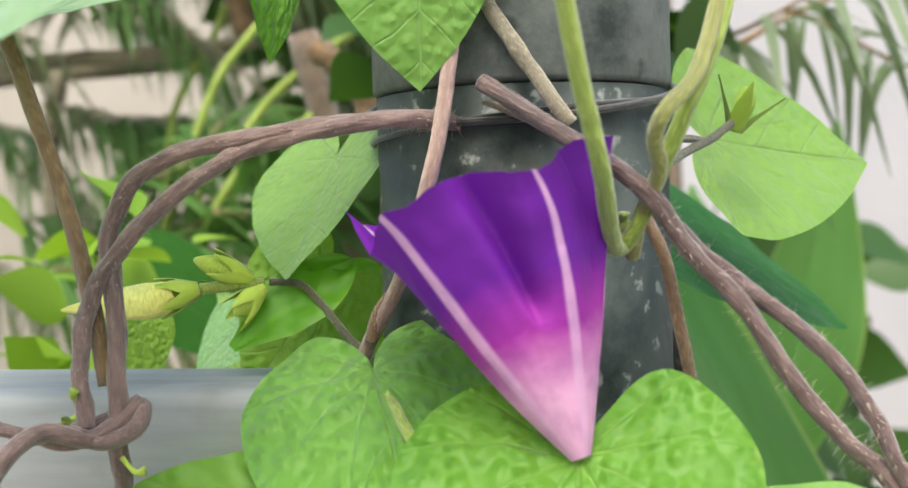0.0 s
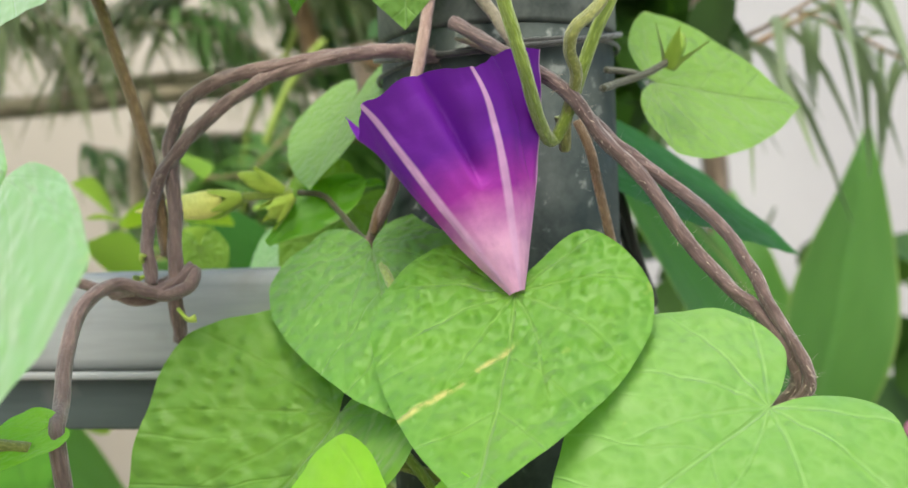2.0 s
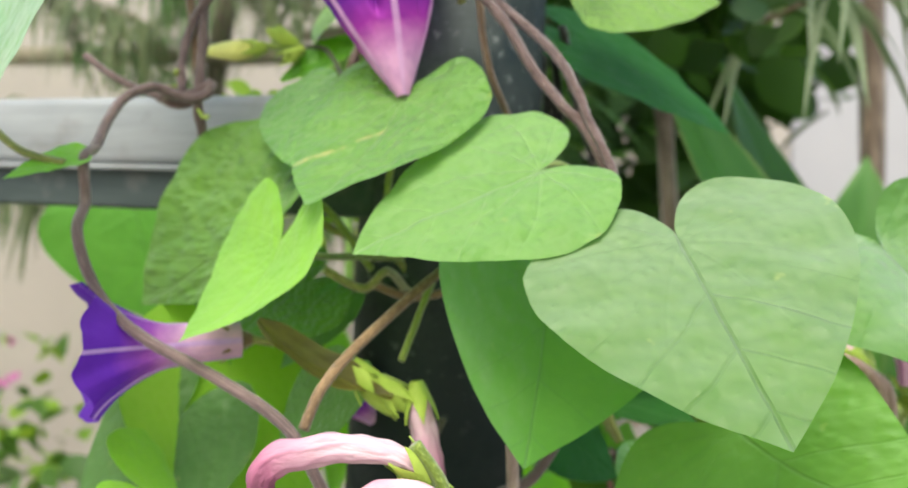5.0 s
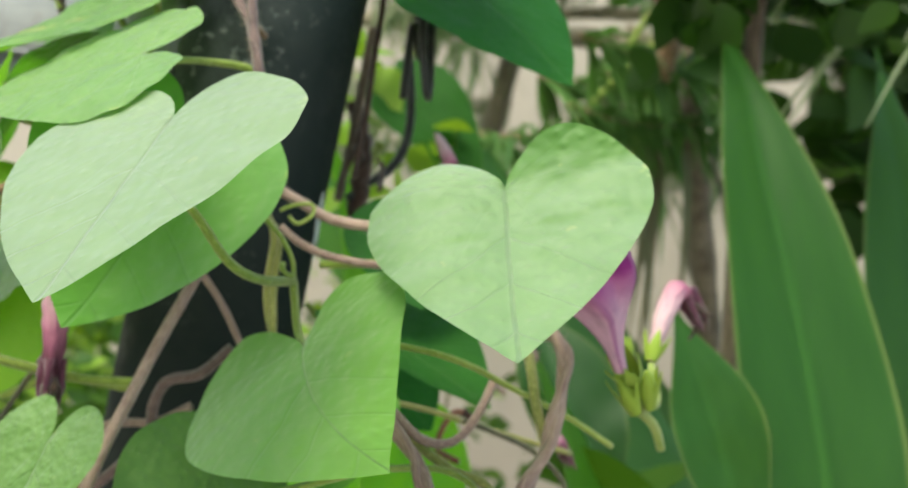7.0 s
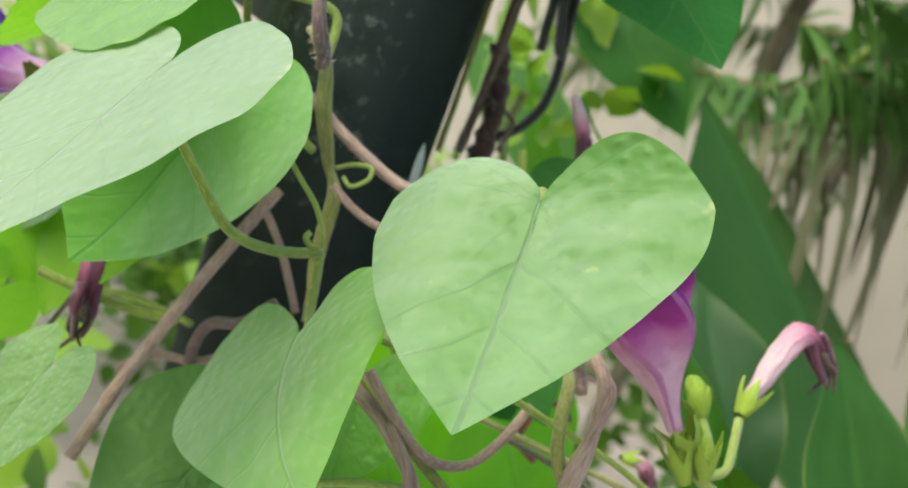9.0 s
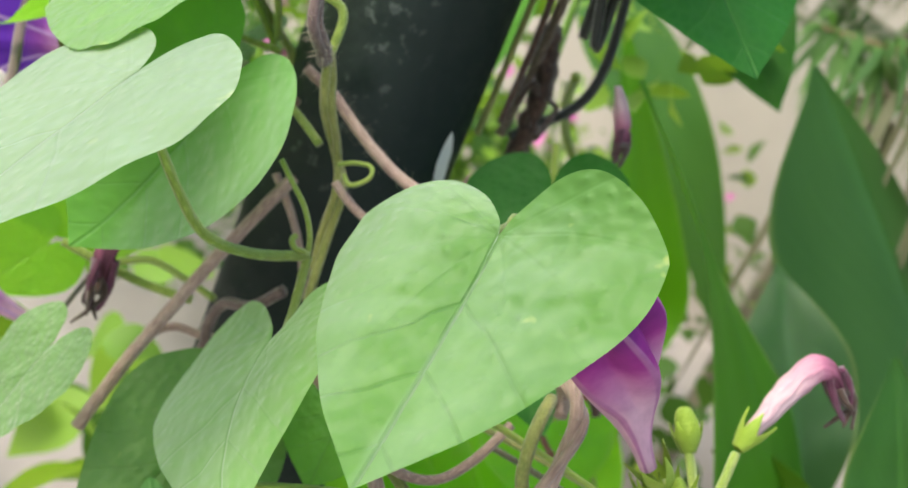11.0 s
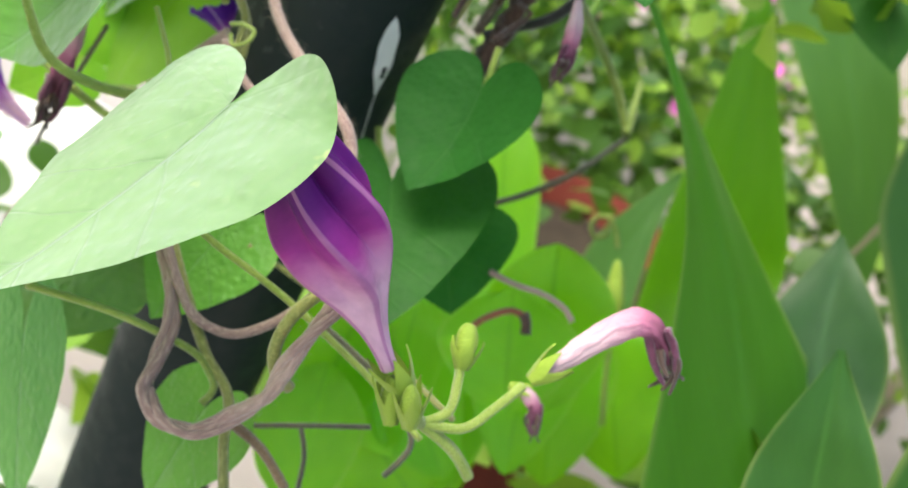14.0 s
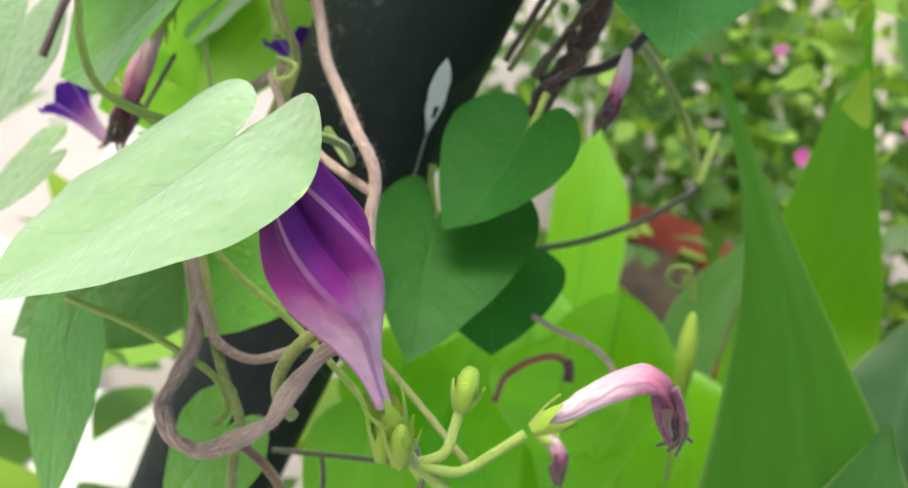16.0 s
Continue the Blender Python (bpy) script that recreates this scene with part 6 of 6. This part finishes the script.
palm = thing("feathery_shrub", "feathery shrub with drooping narrow leaflets on brown ribs", "shrub")
frond(palm, [(0.2224, 0.3187, 0.9475), (0.2428, 0.2953, 0.9562), (0.2613, 0.2723, 0.9642), (0.2899, 0.2477, 0.9828)], 0.095, 6, "needle_pale", 1, 1.1)
frond(palm, [(0.2867, 0.2887, 0.9740), (0.3114, 0.2851, 0.9640), (0.3483, 0.2799, 0.9443)], 0.07, 8, "needle_pale", 2, 0.7)
frond(palm, [(0.2596, 0.2916, 0.9557), (0.2963, 0.2816, 0.9747), (0.3354, 0.2704, 0.9850)], 0.08, 4, "needle_pale", 3, 0.6)
frond(palm, [(-0.0398, 0.4307, 0.8136), (-0.0059, 0.4365, 0.8368), (0.0337, 0.4455, 0.8563), (0.0816, 0.4595, 0.8719)], 0.10, 17, "needle_dry", 4, 1.6)
frond(palm, [(-0.0833, 0.4465, 0.8500), (-0.0267, 0.4521, 0.8577), (0.0205, 0.4686, 0.8843), (0.0510, 0.4994, 0.9155)], 0.08, 60, "needle", 5, 0.5)
frond(palm, [(0.0257, 0.3627, 0.9200), (0.0681, 0.3809, 0.9150), (0.1048, 0.3971, 0.9200)], 0.07, 60, "needle", 6, 0.4)
frond(palm, [(0.0119, 0.4093, 0.8804), (0.0568, 0.4287, 0.8770), (0.1006, 0.4373, 0.8879)], 0.06, 60, "needle", 7, 0.5)
frond(palm, [(-0.0327, 0.4592, 0.9009), (-0.0029, 0.4828, 0.9070), (0.0284, 0.5145, 0.9391)], 0.07, 50, "needle", 8, 0.4)
tube("trunk", [(0.0670, 0.4384, 0.9823), (0.0990, 0.4458, 0.8528), (0.1278, 0.4533, 0.7548), (0.1557, 0.4913, 0.6181)], 0.009, "twig", palm, ring=10, rough=0.3)

back = thing("background_shrub", "dense shrub, its leaves coloured dark for deep shade", "shrub")
scatter("foliage", (0.10, 0.62, 0.84), (0.40, 0.98, 1.45), 1000, 0.06, "bush_shade", back, 21)
scatter("foliage", (0.15, 0.62, 0.30), (0.80, 1.1, 0.85), 400, 0.08, "bush_shade", back, 22)
tube("trunk", [(0.45, 0.7, GROUND), (0.43, 0.68, 0.7), (0.40, 0.66, 1.3)], 0.012, "twig", back, ring=10, rough=0.3)

near = thing("leafy_bush", "leafy bush coloured dark for shade, close behind the post", "shrub")
scatter("foliage", (0.07, 0.21, 0.90), (0.22, 0.31, 1.03), 230, 0.035, "bush_shade", near, 25)
tube("trunk", [(0.20, 0.30, GROUND), (0.19, 0.29, 0.6), (0.16, 0.27, 0.85), (0.14, 0.26, 1.0)], 0.005, "twig", near, ring=9, rough=0.3)

shrub = thing("twiggy_shrub", "open shrub with yellow-green canes and dull green leaves", "shrub")
for k, pts in enumerate((
    [(-0.0169, 0.5153, 0.8547), (0.0064, 0.5112, 0.9190), (0.0256, 0.5075, 0.9654), (0.0511, 0.5012, 0.9971)],
    [(-0.0042, 0.5640, 0.8599), (0.0355, 0.5550, 0.9246), (0.0821, 0.5433, 0.9735), (0.1288, 0.5317, 1.0263)],
    [(0.0207, 0.4750, 0.9031), (0.0488, 0.4684, 0.9438), (0.0832, 0.4595, 0.9738), (0.1103, 0.4521, 0.9902)],
    [(-0.0051, 0.6476, 0.8574), (0.0028, 0.6493, 0.9517), (0.0385, 0.6416, 1.0193), (0.0484, 0.6405, 1.0619)],
    [(0.0039, 0.4469, 0.8631), (0.0309, 0.4407, 0.9052), (0.0700, 0.4303, 0.9337)],
)):
    tube("cane", pts, 0.0028, "stem_green", shrub, ring=8, rough=0.15)
tube("branch", [(-0.1441, 0.6943, 0.9863), (-0.0778, 0.6751, 0.9950), (-0.0159, 0.6568, 0.9973), (0.0627, 0.6339, 1.0057)], 0.006, "branch_pale", shrub, ring=9, rough=0.3)
tube("branch", [(-0.1040, 0.8200, 0.7857), (-0.0940, 0.8200, 0.8558), (-0.0954, 0.8241, 0.9413), (-0.0803, 0.8228, 1.0162)], 0.008, "branch_pale", shrub, ring=9, rough=0.3)
tube("branch", [(0.0598, 0.3615, 0.9633), (0.0761, 0.3561, 0.9481), (0.0865, 0.3521, 0.9273), (0.0853, 0.3512, 0.8980)], 0.007, "stem_brown", shrub, "orange-brown dry leaf base", ring=9, rough=0.4)
tube("branch", [(0.0481, 0.6403, 1.0533), (0.0513, 0.6384, 1.0318), (0.0567, 0.6359, 1.0101)], 0.009, "stem_brown", shrub, ring=9, rough=0.4)

sprays = thing("spray_shrub", "soft green shrub with feathery hanging sprays before the wall", "shrub")
rng = random.Random(77)
for k in range(58):
    x, y, z = rng.uniform(-0.62, 0.10), rng.uniform(0.55, 1.05), rng.uniform(0.84, 1.32)
    run, fall = rng.uniform(0.08, 0.16), rng.uniform(0.02, 0.09)
    way = 1 if rng.random() < 0.6 else -1
    frond(sprays, [(x, y, z), (x + way * run * 0.5, y - 0.01, z - fall * 0.2), (x + way * run, y - 0.02, z - fall)], rng.uniform(0.05, 0.085), 34, ("spray", "spray", "spray_dull")[k % 3], 200 + k, rng.uniform(0.5, 1.2), rib="branch_pale", r=0.0022)
tube("branch", [(-0.75, 0.92, 0.985), (-0.40, 0.90, 0.995), (-0.10, 0.88, 1.010), (0.22, 0.86, 1.045)], 0.011, "branch_pale", sprays, "thick grey-brown bough", ring=10, rough=0.3)
tube("branch", [(-0.30, 0.95, GROUND), (-0.28, 0.94, 0.60), (-0.25, 0.92, 0.95), (-0.22, 0.90, 1.25)], 0.014, "branch_pale", sprays, ring=10, rough=0.3)

lowbush = thing("ground_plants", "low green bedding plants with small pale rosettes", "plant")
scatter("foliage", (-1.3, 0.25, 0.30), (-0.15, 1.15, 0.62), 2600, 0.032, "bush", lowbush, 41)
scatter("foliage", (-1.2, 0.3, 0.40), (-0.2, 1.1, 0.66), 900, 0.026, "bush_lime", lowbush, 42)
scatter("blossom", (-1.2, 0.35, 0.55), (-0.3, 1.1, 0.68), 60, 0.02, "magenta", lowbush, 43, label="small pink blossoms")

lowleft = thing("understorey", "tangle of lime-green seedlings at the foot of the post", "plant")
scatter("foliage", (-0.35, -0.05, 0.36), (0.15, 0.35, 0.60), 110, 0.05, "bush_lime", lowleft, 51)
scatter("foliage", (-0.5, -0.15, 0.30), (0.2, 0.3, 0.52), 90, 0.045, "bush", lowleft, 52)
scatter("foliage", (0.1, 0.15, 0.35), (0.5, 0.5, 0.68), 420, 0.07, "bush", lowleft, 53)

pot = thing("flower_pot", "terracotta flower pot among low plants", "pot")
bm = revolve([(0.06, GROUND), (0.066, GROUND + 0.01), (0.088, GROUND + 0.26), (0.097, GROUND + 0.262), (0.099, GROUND + 0.30), (0.093, GROUND + 0.304), (0.084, GROUND + 0.27), (0.02, GROUND + 0.268)], 48)
for v in bm.verts:
    v.co += V((-0.245, 0.40, 0))
part("bowl", bm, M["terracotta"], pot)
bm = revolve([(0.085, GROUND + 0.26), (0.083, GROUND + 0.275), (0.05, GROUND + 0.28)], 32)
for v in bm.verts:
    v.co += V((-0.245, 0.40, 0))
part("soil", bm, M["soil"], pot)

for k, (x, y, z, s) in enumerate(((-0.30, -0.10, 0.0, 0.10), (-0.52, 0.06, 0.0, 0.12), (-0.18, 0.02, 0.0, 0.08), (-0.42, -0.22, 0.0, 0.09))):
    bm = bmesh.new()
    bmesh.ops.create_icosphere(bm, subdivisions=3, radius=1)
    for v in bm.verts:
        d = 1 + 0.25 * noise.noise(v.co * 1.3 + V((k * 5, 0, 0))) + 0.06 * noise.noise(v.co * 5)
        v.co = V((v.co.x * s * d + x, v.co.y * s * 0.8 * d + y, GROUND + s * 0.45 + v.co.z * s * 0.6 * d))
    tagged(part("boulder", bm, M["stone"]), "pale rounded garden stone on the paving", "stone", "stones below the rail")
